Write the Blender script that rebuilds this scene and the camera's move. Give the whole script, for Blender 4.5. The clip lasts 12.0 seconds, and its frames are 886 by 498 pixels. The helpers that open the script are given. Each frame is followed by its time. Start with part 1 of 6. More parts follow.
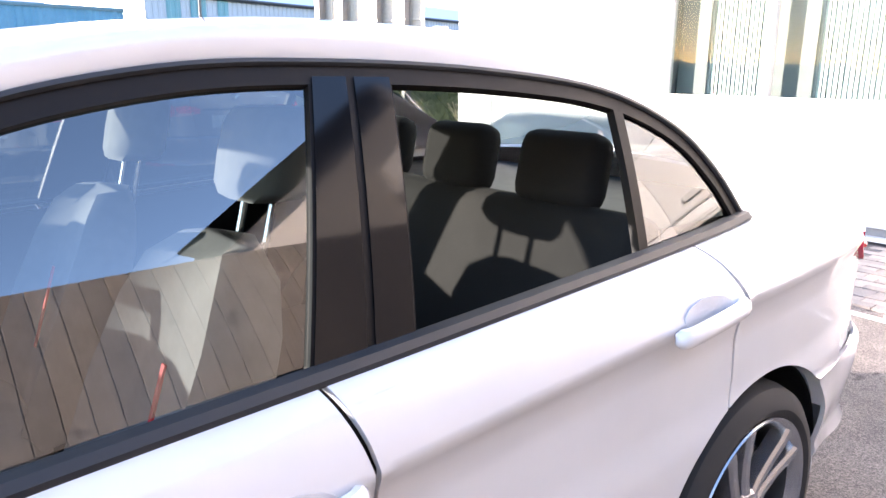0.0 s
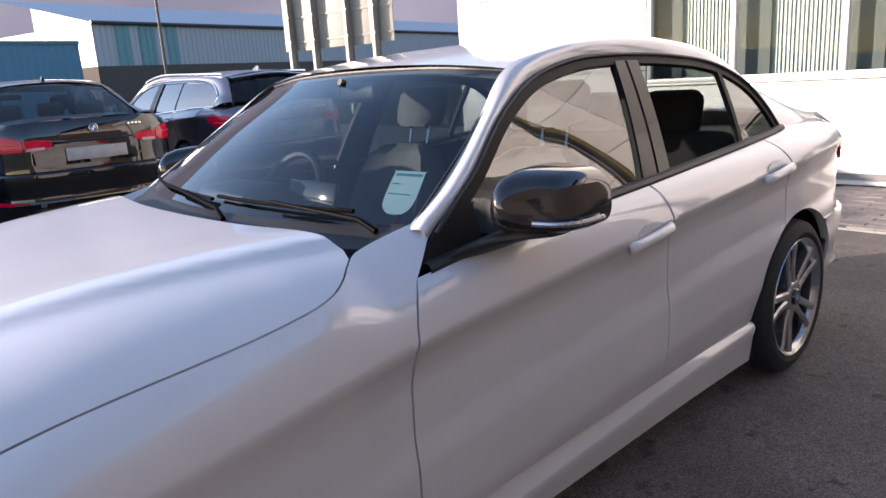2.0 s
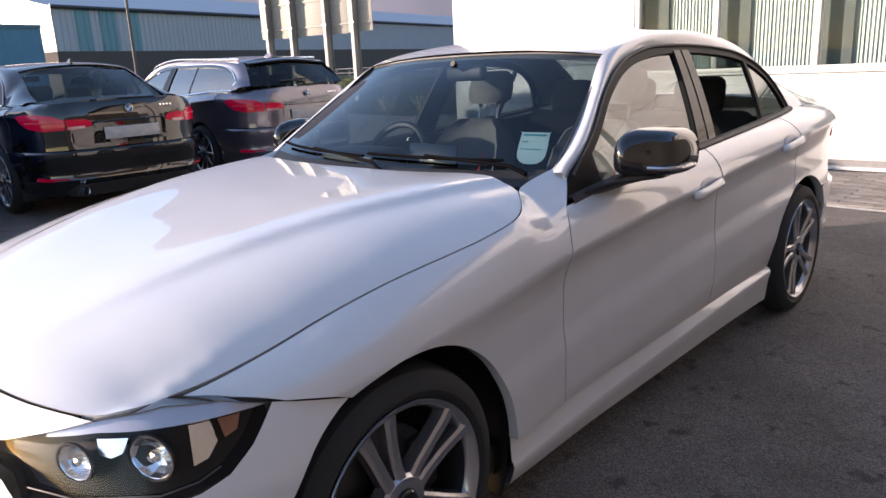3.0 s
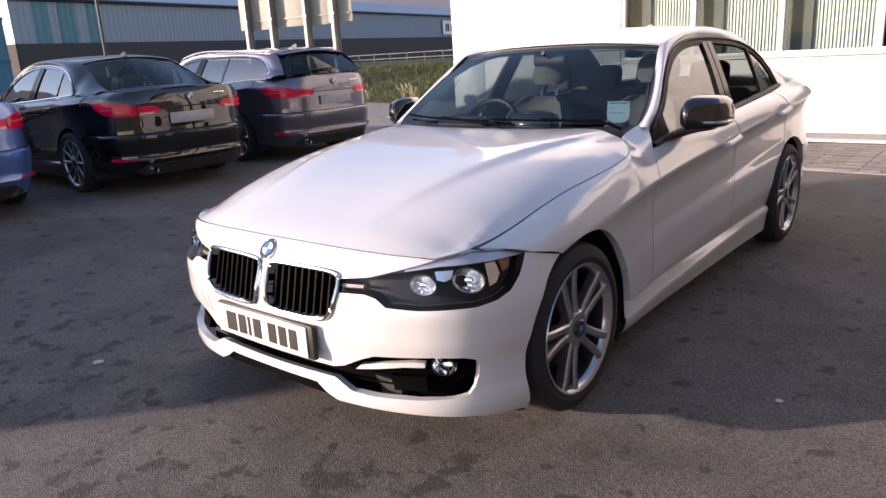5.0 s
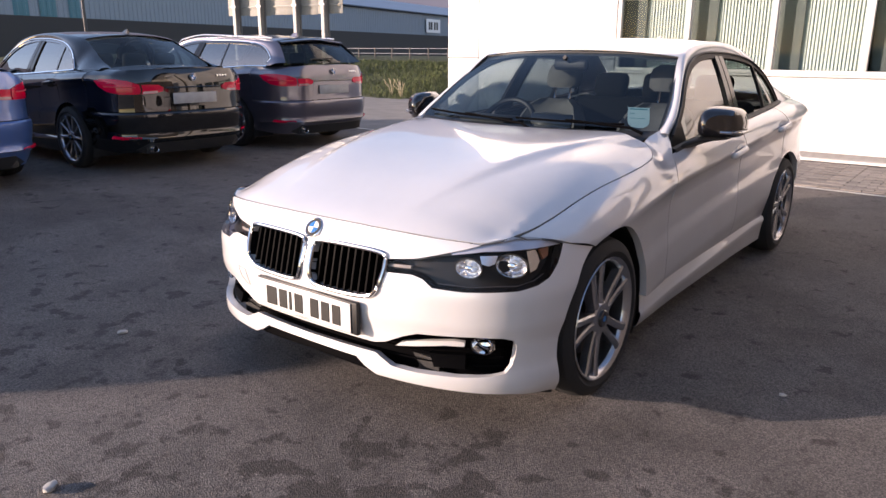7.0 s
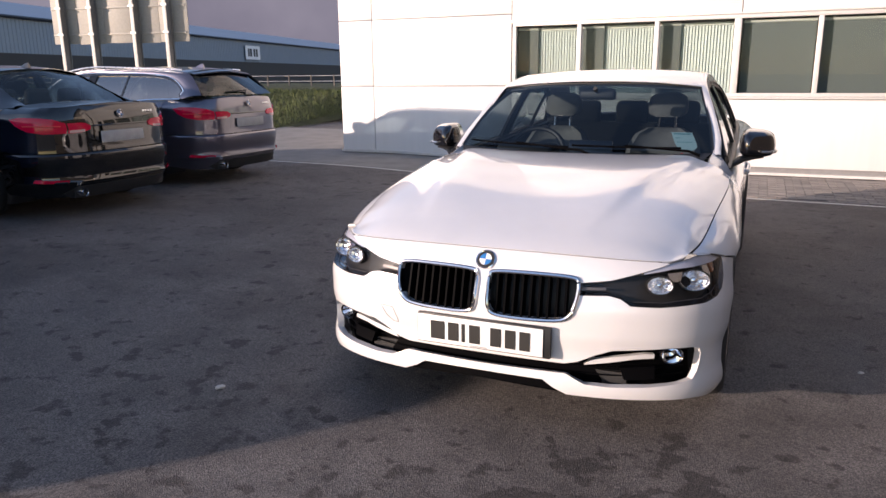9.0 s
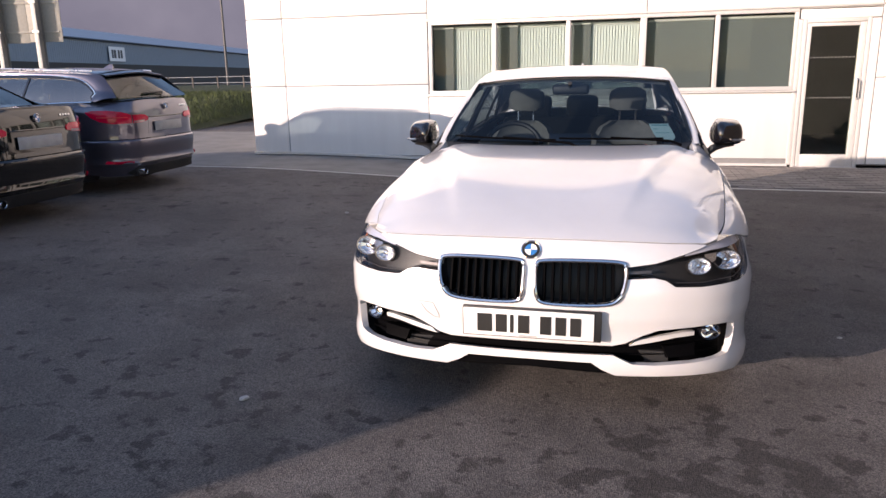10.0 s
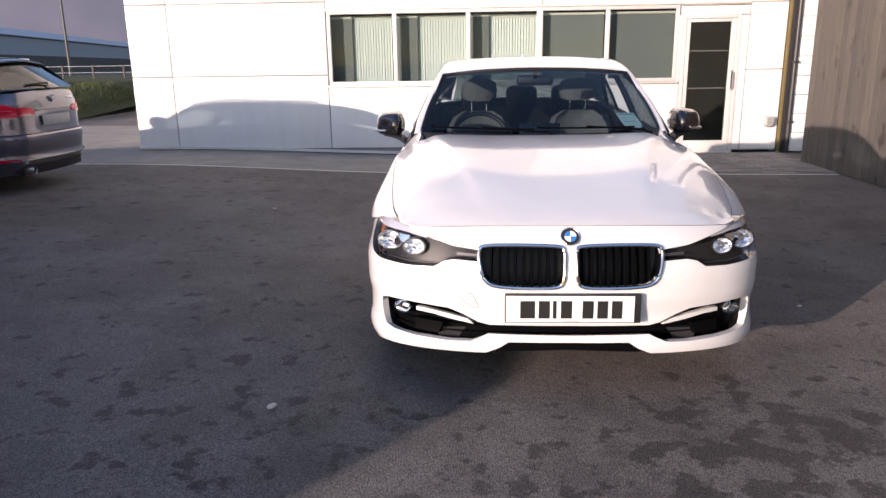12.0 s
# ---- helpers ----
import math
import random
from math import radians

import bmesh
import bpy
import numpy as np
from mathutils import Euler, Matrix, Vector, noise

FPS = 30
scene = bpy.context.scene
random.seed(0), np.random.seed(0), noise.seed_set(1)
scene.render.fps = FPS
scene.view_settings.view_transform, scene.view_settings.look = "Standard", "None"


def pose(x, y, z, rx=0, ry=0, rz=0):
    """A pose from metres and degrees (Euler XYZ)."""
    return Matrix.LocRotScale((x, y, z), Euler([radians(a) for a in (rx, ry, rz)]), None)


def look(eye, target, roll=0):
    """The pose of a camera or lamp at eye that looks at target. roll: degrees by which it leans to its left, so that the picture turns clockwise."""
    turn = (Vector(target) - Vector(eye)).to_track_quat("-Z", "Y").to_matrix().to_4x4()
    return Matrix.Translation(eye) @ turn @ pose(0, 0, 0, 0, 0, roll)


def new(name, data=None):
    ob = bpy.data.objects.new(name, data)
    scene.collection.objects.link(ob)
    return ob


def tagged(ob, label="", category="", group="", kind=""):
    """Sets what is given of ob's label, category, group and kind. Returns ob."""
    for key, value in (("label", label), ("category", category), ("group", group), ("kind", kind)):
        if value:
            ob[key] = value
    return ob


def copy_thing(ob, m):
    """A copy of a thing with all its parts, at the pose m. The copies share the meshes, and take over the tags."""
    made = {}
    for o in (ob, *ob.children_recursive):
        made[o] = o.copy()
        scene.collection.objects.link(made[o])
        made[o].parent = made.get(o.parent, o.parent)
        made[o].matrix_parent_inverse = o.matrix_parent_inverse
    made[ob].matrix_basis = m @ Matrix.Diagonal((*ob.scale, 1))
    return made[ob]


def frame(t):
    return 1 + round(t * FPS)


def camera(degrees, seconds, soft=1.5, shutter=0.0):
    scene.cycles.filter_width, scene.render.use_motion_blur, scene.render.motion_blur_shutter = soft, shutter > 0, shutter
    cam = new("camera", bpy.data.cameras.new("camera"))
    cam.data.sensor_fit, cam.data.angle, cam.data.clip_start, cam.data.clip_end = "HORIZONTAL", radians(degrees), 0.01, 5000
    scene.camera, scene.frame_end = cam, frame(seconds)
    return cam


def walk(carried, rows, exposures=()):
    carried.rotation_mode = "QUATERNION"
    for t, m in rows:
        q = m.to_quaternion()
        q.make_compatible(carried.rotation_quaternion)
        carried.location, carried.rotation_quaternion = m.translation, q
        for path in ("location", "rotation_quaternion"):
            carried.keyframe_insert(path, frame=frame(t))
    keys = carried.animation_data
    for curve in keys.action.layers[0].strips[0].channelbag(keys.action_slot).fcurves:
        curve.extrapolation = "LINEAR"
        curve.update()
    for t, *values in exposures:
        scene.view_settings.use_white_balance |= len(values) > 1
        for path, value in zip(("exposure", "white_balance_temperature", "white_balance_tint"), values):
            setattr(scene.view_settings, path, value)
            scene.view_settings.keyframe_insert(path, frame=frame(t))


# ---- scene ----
cam = camera(63.46, 12.0)
SKY, SUN = 0.245, 5.0
PATH = [
    (0, (1.545, 1.347, 1.334), (0.055, 2.591, 0.851), 0.43),
    (0.5, (1.696, 0.997, 1.34), (0.292, 2.329, 0.832), -0.79),
    (1, (1.853, 0.618, 1.326), (0.427, 1.941, 0.861), -2.21),
    (1.5, (1.875, 0.233, 1.31), (0.474, 1.581, 0.842), -3.33),
    (2, (1.943, -0.184, 1.308), (0.53, 1.152, 0.843), -3.68),
    (2.5, (1.953, -0.558, 1.314), (0.593, 0.829, 0.838), -2.8),
    (3, (1.968, -0.951, 1.305), (0.637, 0.458, 0.812), -2.8),
    (3.5, (2.021, -1.338, 1.322), (0.701, 0.075, 0.813), -2.58),
    (5.5, (2.117, -2.303, 1.348), (0.895, -0.811, 0.819), -3.43),
    (6, (2.111, -2.322, 1.345), (0.902, -0.819, 0.816), -3.03),
    (6.5, (2.097, -2.336, 1.344), (0.902, -0.822, 0.815), -2.2),
    (7, (2.004, -2.463, 1.346), (0.826, -0.937, 0.813), 0.27),
    (9, (0.935, -3.222, 1.397), (0.155, -1.441, 0.927), -0.53),
    (9.5, (0.635, -3.368, 1.418), (0.013, -1.523, 0.962), -1.56),
    (10, (0.339, -3.445, 1.385), (-0.137, -1.561, 0.911), -1.11),
    (10.5, (0.043, -3.47, 1.391), (-0.329, -1.565, 0.91), -0.98),
    (11, (-0.242, -3.559, 1.417), (-0.483, -1.632, 0.941), -2.41),
    (11.5, (-0.365, -3.554, 1.406), (-0.508, -1.621, 0.912), -1.01),
    (12, (-0.382, -3.533, 1.392), (-0.476, -1.599, 0.889), -0.83),
]
EXPOSURES = [(0, 2.95, 6900, 25), (0.6, 2.0, 6900, 25), (1.2, 1.62, 6900, 25), (2.0, 1.12, 7050, 24), (3.0, 1.0, 7200, 24), (3.6, 0.8, 7300, 25), (5.5, 0.86, 7400, 28), (7.0, 0.80, 7400, 28), (9.0, 0.49, 7200, 26), (12, 0.55, 7150, 26)]
walk(cam, [(t, look(eye, target, roll)) for t, eye, target, roll in PATH], EXPOSURES)

# ---- light ----
# Low winter sun behind the walk: shadows fall towards (+x, +y).
SUN_AZ, SUN_EL = radians(46.0), radians(9.6)
world = bpy.data.worlds.new("sky")
scene.world = world
world.use_nodes = True
wn = world.node_tree
sky = wn.nodes.new("ShaderNodeTexSky")
sky.sky_type = "NISHITA"
sky.sun_disc = False
sky.sun_elevation = SUN_EL
sky.sun_rotation = math.atan2(-math.cos(SUN_AZ), -math.sin(SUN_AZ))
sky.air_density, sky.dust_density, sky.ozone_density = 0.8, 0.3, 1.2
haze = wn.nodes.new("ShaderNodeHueSaturation")
haze.inputs["Saturation"].default_value = 1.10
wn.links.new(sky.outputs[0], haze.inputs["Color"])
wn.links.new(haze.outputs[0], wn.nodes["Background"].inputs[0])
wn.nodes["Background"].inputs[1].default_value = SKY
sun = new("sun", bpy.data.lights.new("sun", "SUN"))
sun.data.energy, sun.data.angle, sun.data.color = SUN, radians(0.6), (1.0, 0.90, 0.78)
sun.matrix_world = look((0, 0, 0), (math.cos(SUN_AZ) * math.cos(SUN_EL), math.sin(SUN_AZ) * math.cos(SUN_EL), -math.sin(SUN_EL)))

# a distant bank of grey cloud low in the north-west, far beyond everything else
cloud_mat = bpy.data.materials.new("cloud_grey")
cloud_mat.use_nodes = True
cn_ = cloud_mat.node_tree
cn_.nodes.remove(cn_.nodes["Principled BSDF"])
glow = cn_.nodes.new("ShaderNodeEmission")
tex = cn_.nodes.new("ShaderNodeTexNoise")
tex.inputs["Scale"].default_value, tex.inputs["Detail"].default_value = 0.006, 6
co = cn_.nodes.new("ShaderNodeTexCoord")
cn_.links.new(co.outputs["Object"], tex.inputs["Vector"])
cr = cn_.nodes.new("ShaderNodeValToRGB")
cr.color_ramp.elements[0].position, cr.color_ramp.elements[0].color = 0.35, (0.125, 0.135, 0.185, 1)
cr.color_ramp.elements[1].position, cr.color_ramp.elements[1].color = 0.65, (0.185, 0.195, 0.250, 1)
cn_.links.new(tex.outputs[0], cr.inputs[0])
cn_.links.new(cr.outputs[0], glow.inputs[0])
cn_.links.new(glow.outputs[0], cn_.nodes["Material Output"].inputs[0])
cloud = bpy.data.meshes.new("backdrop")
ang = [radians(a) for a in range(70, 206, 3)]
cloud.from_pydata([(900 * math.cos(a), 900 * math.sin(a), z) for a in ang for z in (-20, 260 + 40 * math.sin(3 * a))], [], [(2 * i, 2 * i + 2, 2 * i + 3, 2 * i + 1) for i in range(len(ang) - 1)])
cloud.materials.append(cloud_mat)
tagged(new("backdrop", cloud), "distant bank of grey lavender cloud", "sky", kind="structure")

# ---- materials ----
def tree(name):
    m = bpy.data.materials.new(name)
    m.use_nodes = True
    return m, m.node_tree.nodes, m.node_tree.links, m.node_tree.nodes["Principled BSDF"]


def noise_node(nodes, links, scale, detail=6, rough=0.6, coords="Object", stretch=None):
    co = nodes.new("ShaderNodeTexCoord")
    out = co.outputs[coords]
    if stretch:
        mp = nodes.new("ShaderNodeMapping")
        mp.inputs["Scale"].default_value = stretch
        links.new(out, mp.inputs[0])
        out = mp.outputs[0]
    n = nodes.new("ShaderNodeTexNoise")
    n.inputs["Scale"].default_value, n.inputs["Detail"].default_value, n.inputs["Roughness"].default_value = scale, detail, rough
    links.new(out, n.inputs["Vector"])
    return n


def ramp(nodes, links, fac, *stops):
    r = nodes.new("ShaderNodeValToRGB")
    while len(r.color_ramp.elements) < len(stops):
        r.color_ramp.elements.new(0.5)
    for e, (p, c) in zip(r.color_ramp.elements, stops):
        e.position = p
        e.color = (*c, 1) if len(c) == 3 else c
    links.new(fac, r.inputs[0])
    return r


def bump(nodes, links, height, strength, distance, bsdf, prior=None):
    b = nodes.new("ShaderNodeBump")
    b.inputs["Strength"].default_value, b.inputs["Distance"].default_value = strength, distance
    links.new(height, b.inputs["Height"])
    if prior:
        links.new(prior.outputs[0], b.inputs["Normal"])
    links.new(b.outputs[0], bsdf.inputs["Normal"])
    return b


def mix(nodes, links, fac, a, b, blend="MIX"):
    m = nodes.new("ShaderNodeMix")
    m.data_type, m.blend_type = "RGBA", blend
    for sock, v in ((m.inputs[0], fac), (m.inputs[6], a), (m.inputs[7], b)):
        if isinstance(v, (int, float)):
            sock.default_value = v
        elif isinstance(v, tuple):
            sock.default_value = (*v, 1)
        else:
            links.new(v, sock)
    return m.outputs[2]


def plain(name, colour, rough=0.5, metal=0.0, vary=0.12, scale=14.0, coat=0.0, relief=0.0, spec=0.5):
    """A surface with two scales of variation in tone and gloss."""
    m, nodes, links, b = tree(name)
    n = noise_node(nodes, links, scale)
    f = noise_node(nodes, links, scale * 12, 3)
    lo, hi = tuple(c * (1 - vary) for c in colour), tuple(min(1, c * (1 + vary)) for c in colour)
    r = ramp(nodes, links, n.outputs[0], (0.3, lo), (0.7, hi))
    col = mix(nodes, links, 0.25 * vary, r.outputs[0], f.outputs["Color"], "OVERLAY") if vary > 0.05 else r.outputs[0]
    links.new(col, b.inputs["Base Color"])
    mr = nodes.new("ShaderNodeMapRange")
    mr.inputs[3].default_value, mr.inputs[4].default_value = max(0.02, rough * 0.85), min(1, rough * 1.15)
    links.new(n.outputs[0], mr.inputs[0])
    links.new(mr.outputs[0], b.inputs["Roughness"])
    b.inputs["Metallic"].default_value = metal
    b.inputs["Coat Weight"].default_value = coat
    b.inputs["Coat Roughness"].default_value = 0.03
    b.inputs["Specular IOR Level"].default_value = spec
    if relief:
        bump(nodes, links, f.outputs[0], 0.4, relief, b)
    return m


def paint(name, colour, metal=0.0, rough=0.4, coat=1.0, spec=0.5):
    """Car paint: a flaked base under clear lacquer with a light film of dust."""
    m, nodes, links, b = tree(name)
    n = noise_node(nodes, links, 2.2, 5)
    f = noise_node(nodes, links, 900.0, 2)
    lo, hi = tuple(c * 0.96 for c in colour), tuple(min(1, c * 1.03) for c in colour)
    r = ramp(nodes, links, n.outputs[0], (0.35, lo), (0.65, hi))
    links.new(r.outputs[0], b.inputs["Base Color"])
    b.inputs["Metallic"].default_value, b.inputs["Roughness"].default_value = metal, rough
    b.inputs["Specular IOR Level"].default_value = spec
    b.inputs["Coat Weight"].default_value, b.inputs["Coat IOR"].default_value = coat, 1.7
    mr = nodes.new("ShaderNodeMapRange")
    mr.inputs[3].default_value, mr.inputs[4].default_value = 0.006, 0.022
    links.new(n.outputs[0], mr.inputs[0])
    links.new(mr.outputs[0], b.inputs["Coat Roughness"])
    bump(nodes, links, f.outputs[0], 0.04, 0.0004, b)
    return m


def clear_glass(name, tint=(0.9, 0.95, 0.94), gloss=0.02, ior=1.6):
    """Thin pane: lets light straight through with a tint, and mirrors by Fresnel."""
    m = bpy.data.materials.new(name)
    m.use_nodes = True
    nodes, links = m.node_tree.nodes, m.node_tree.links
    nodes.remove(nodes["Principled BSDF"])
    t, g, f, x = (nodes.new(k) for k in ("ShaderNodeBsdfTransparent", "ShaderNodeBsdfGlossy", "ShaderNodeLayerWeight", "ShaderNodeMixShader"))
    t.inputs[0].default_value, g.inputs[0].default_value = (*tint, 1), (1, 1, 1, 1)
    g.inputs["Roughness"].default_value, f.inputs["Blend"].default_value = gloss, 0.5
    straight = ((ior - 1) / (ior + 1)) ** 2
    p5, mr = nodes.new("ShaderNodeMath"), nodes.new("ShaderNodeMapRange")
    p5.operation = "POWER"
    p5.inputs[1].default_value = 5.0
    mr.inputs[3].default_value, mr.inputs[4].default_value = straight, 1.0
    links.new(f.outputs["Facing"], p5.inputs[0])
    links.new(p5.outputs[0], mr.inputs[0])
    links.new(mr.outputs[0], x.inputs[0])
    links.new(t.outputs[0], x.inputs[1])
    links.new(g.outputs[0], x.inputs[2])
    links.new(x.outputs[0], nodes["Material Output"].inputs[0])
    return m


def asphalt_material():
    m, nodes, links, b = tree("asphalt")
    fine = noise_node(nodes, links, 240.0, 3, 0.7)
    stone = nodes.new("ShaderNodeTexVoronoi")
    stone.inputs["Scale"].default_value = 210.0
    links.new(nodes["Texture Coordinate"].outputs["Object"], stone.inputs["Vector"])
    broad = noise_node(nodes, links, 0.55, 6, 0.62)
    mid = noise_node(nodes, links, 2.6, 7, 0.65)
    blot = noise_node(nodes, links, 3.4, 9, 0.74)
    where = noise_node(nodes, links, 0.5, 5, 0.6)
    damp = noise_node(nodes, links, 0.62, 10, 0.66)
    base = ramp(nodes, links, broad.outputs[0], (0.32, (0.122, 0.113, 0.109)), (0.68, (0.164, 0.150, 0.143)))
    spots = ramp(nodes, links, mid.outputs[0], (0.46, (1, 1, 1)), (0.58, (0.84, 0.84, 0.84)), (0.70, (0.62, 0.62, 0.62)))
    c = mix(nodes, links, 1.0, base.outputs[0], spots.outputs[0], "MULTIPLY")
    oil = ramp(nodes, links, blot.outputs[0], (0.55, (0, 0, 0)), (0.66, (0.75, 0.75, 0.75)))
    near_cars = ramp(nodes, links, where.outputs[0], (0.42, (0.1, 0.1, 0.1)), (0.58, (1, 1, 1)))
    both = mix(nodes, links, 1.0, oil.outputs[0], near_cars.outputs[0], "MULTIPLY")
    c = mix(nodes, links, both, c, (0.046, 0.042, 0.041))
    # drips and worn patches where cars have stood
    drip = noise_node(nodes, links, 7.5, 8, 0.55, stretch=(1.0, 1.0, 1.0))
    level_ = drip.outputs[0]
    for spot, reach, much in (((0.80, -1.15, 0), 0.95, 0.145), ((-1.55, -1.05, 0), 1.2, 0.075), ((-0.2, -1.55, 0), 0.8, 0.08), ((2.2, -0.6, 0), 0.9, 0.06)):
        far = nodes.new("ShaderNodeVectorMath")
        far.operation = "DISTANCE"
        far.inputs[1].default_value = spot
        links.new(nodes["Texture Coordinate"].outputs["Object"], far.inputs[0])
        near_ = nodes.new("ShaderNodeMapRange")
        near_.interpolation_type = "SMOOTHSTEP"
        near_.inputs[1].default_value, near_.inputs[2].default_value, near_.inputs[3].default_value, near_.inputs[4].default_value = 0.2, reach, much, 0.0
        links.new(far.outputs["Value"], near_.inputs[0])
        more = nodes.new("ShaderNodeMath")
        links.new(level_, more.inputs[0])
        links.new(near_.outputs[0], more.inputs[1])
        level_ = more.outputs[0]
    drips = ramp(nodes, links, level_, (0.61, (0, 0, 0)), (0.66, (0.85, 0.85, 0.85)))
    c = mix(nodes, links, drips.outputs[0], c, (0.050, 0.044, 0.042))
    stain = ramp(nodes, links, damp.outputs[0], (0.46, (1.04, 1.04, 1.04)), (0.54, (0.84, 0.83, 0.83)), (0.66, (0.70, 0.69, 0.69)))
    c = mix(nodes, links, 1.0, c, stain.outputs[0], "MULTIPLY")
    grit = ramp(nodes, links, stone.outputs["Color"], (0.08, (0.42, 0.41, 0.41)), (0.5, (0.95, 0.94, 0.93)), (0.92, (1.75, 1.68, 1.62)))
    c = mix(nodes, links, 1.0, c, grit.outputs[0], "MULTIPLY")
    links.new(c, b.inputs["Base Color"])
    rr = ramp(nodes, links, mid.outputs[0], (0.35, (0.92, 0.92, 0.92)), (0.65, (0.74, 0.74, 0.74)))
    links.new(rr.outputs[0], b.inputs["Roughness"])
    b1 = bump(nodes, links, stone.outputs["Distance"], 0.9, 0.0055, b)
    bump(nodes, links, fine.outputs[0], 0.7, 0.003, b, b1)
    return m


def clad_material(name, colour, dirt=0.06):
    """Coated metal cladding with faint streaks running down."""
    m, nodes, links, b = tree(name)
    n = noise_node(nodes, links, 3.0, 6, 0.6, stretch=(2.5, 2.5, 0.25))
    w = noise_node(nodes, links, 0.7, 4)
    r = ramp(nodes, links, n.outputs[0], (0.3, tuple(c * (1 - dirt) for c in colour)), (0.7, colour))
    links.new(r.outputs[0], b.inputs["Base Color"])
    b.inputs["Roughness"].default_value = 0.42
    bump(nodes, links, w.outputs[0], 0.08, 0.01, b)
    return m


def timber_material():
    m, nodes, links, b = tree("weathered_timber")
    g = noise_node(nodes, links, 5.0, 8, 0.7, stretch=(14, 14, 0.7))
    k = noise_node(nodes, links, 3.2, 3, 0.5, stretch=(2.0, 2.0, 0.9))
    r = ramp(nodes, links, g.outputs[0], (0.25, (0.046, 0.042, 0.039)), (0.75, (0.108, 0.099, 0.090)))
    kn = ramp(nodes, links, k.outputs[0], (0.30, (0.45, 0.42, 0.40)), (0.38, (1, 1, 1)))
    c = mix(nodes, links, 1.0, r.outputs[0], kn.outputs[0], "MULTIPLY")
    oi = nodes.new("ShaderNodeObjectInfo")
    v = ramp(nodes, links, oi.outputs["Random"], (0.0, (0.78, 0.78, 0.80)), (1.0, (1.15, 1.12, 1.08)))
    c = mix(nodes, links, 1.0, c, v.outputs[0], "MULTIPLY")
    links.new(c, b.inputs["Base Color"])
    b.inputs["Roughness"].default_value = 0.85
    bump(nodes, links, g.outputs[0], 0.5, 0.003, b)
    return m


def paver_material():
    m, nodes, links, b = tree("block_paving")
    n = noise_node(nodes, links, 60.0, 4)
    oi = nodes.new("ShaderNodeObjectInfo")
    ge = nodes.new("ShaderNodeNewGeometry")
    add = nodes.new("ShaderNodeMath")
    add.operation = "ADD"
    links.new(oi.outputs["Random"], add.inputs[0])
    links.new(ge.outputs["Random Per Island"], add.inputs[1])
    half = nodes.new("ShaderNodeMath")
    half.operation = "FRACT"
    links.new(add.outputs[0], half.inputs[0])
    r = ramp(nodes, links, half.outputs[0], (0.0, (0.17, 0.155, 0.145)), (0.5, (0.22, 0.20, 0.185)), (1.0, (0.27, 0.245, 0.225)))
    s = ramp(nodes, links, n.outputs[0], (0.3, (0.8, 0.8, 0.8)), (0.7, (1.12, 1.12, 1.12)))
    links.new(mix(nodes, links, 1.0, r.outputs[0], s.outputs[0], "MULTIPLY"), b.inputs["Base Color"])
    b.inputs["Roughness"].default_value = 0.9
    bump(nodes, links, n.outputs[0], 0.4, 0.002, b)
    return m


def grass_material():
    m, nodes, links, b = tree("rough_grass")
    n = noise_node(nodes, links, 1.6, 8, 0.7)
    f = noise_node(nodes, links, 22.0, 5, 0.7)
    r = ramp(nodes, links, n.outputs[0], (0.3, (0.030, 0.042, 0.014)), (0.55, (0.050, 0.062, 0.022)), (0.75, (0.095, 0.092, 0.040)))
    s = ramp(nodes, links, f.outputs[0], (0.3, (0.6, 0.6, 0.6)), (0.7, (1.3, 1.3, 1.3)))
    links.new(mix(nodes, links, 1.0, r.outputs[0], s.outputs[0], "MULTIPLY"), b.inputs["Base Color"])
    b.inputs["Roughness"].default_value = 0.95
    bump(nodes, links, f.outputs[0], 0.9, 0.08, b)
    return m


from mathutils.geometry import delaunay_2d_cdt

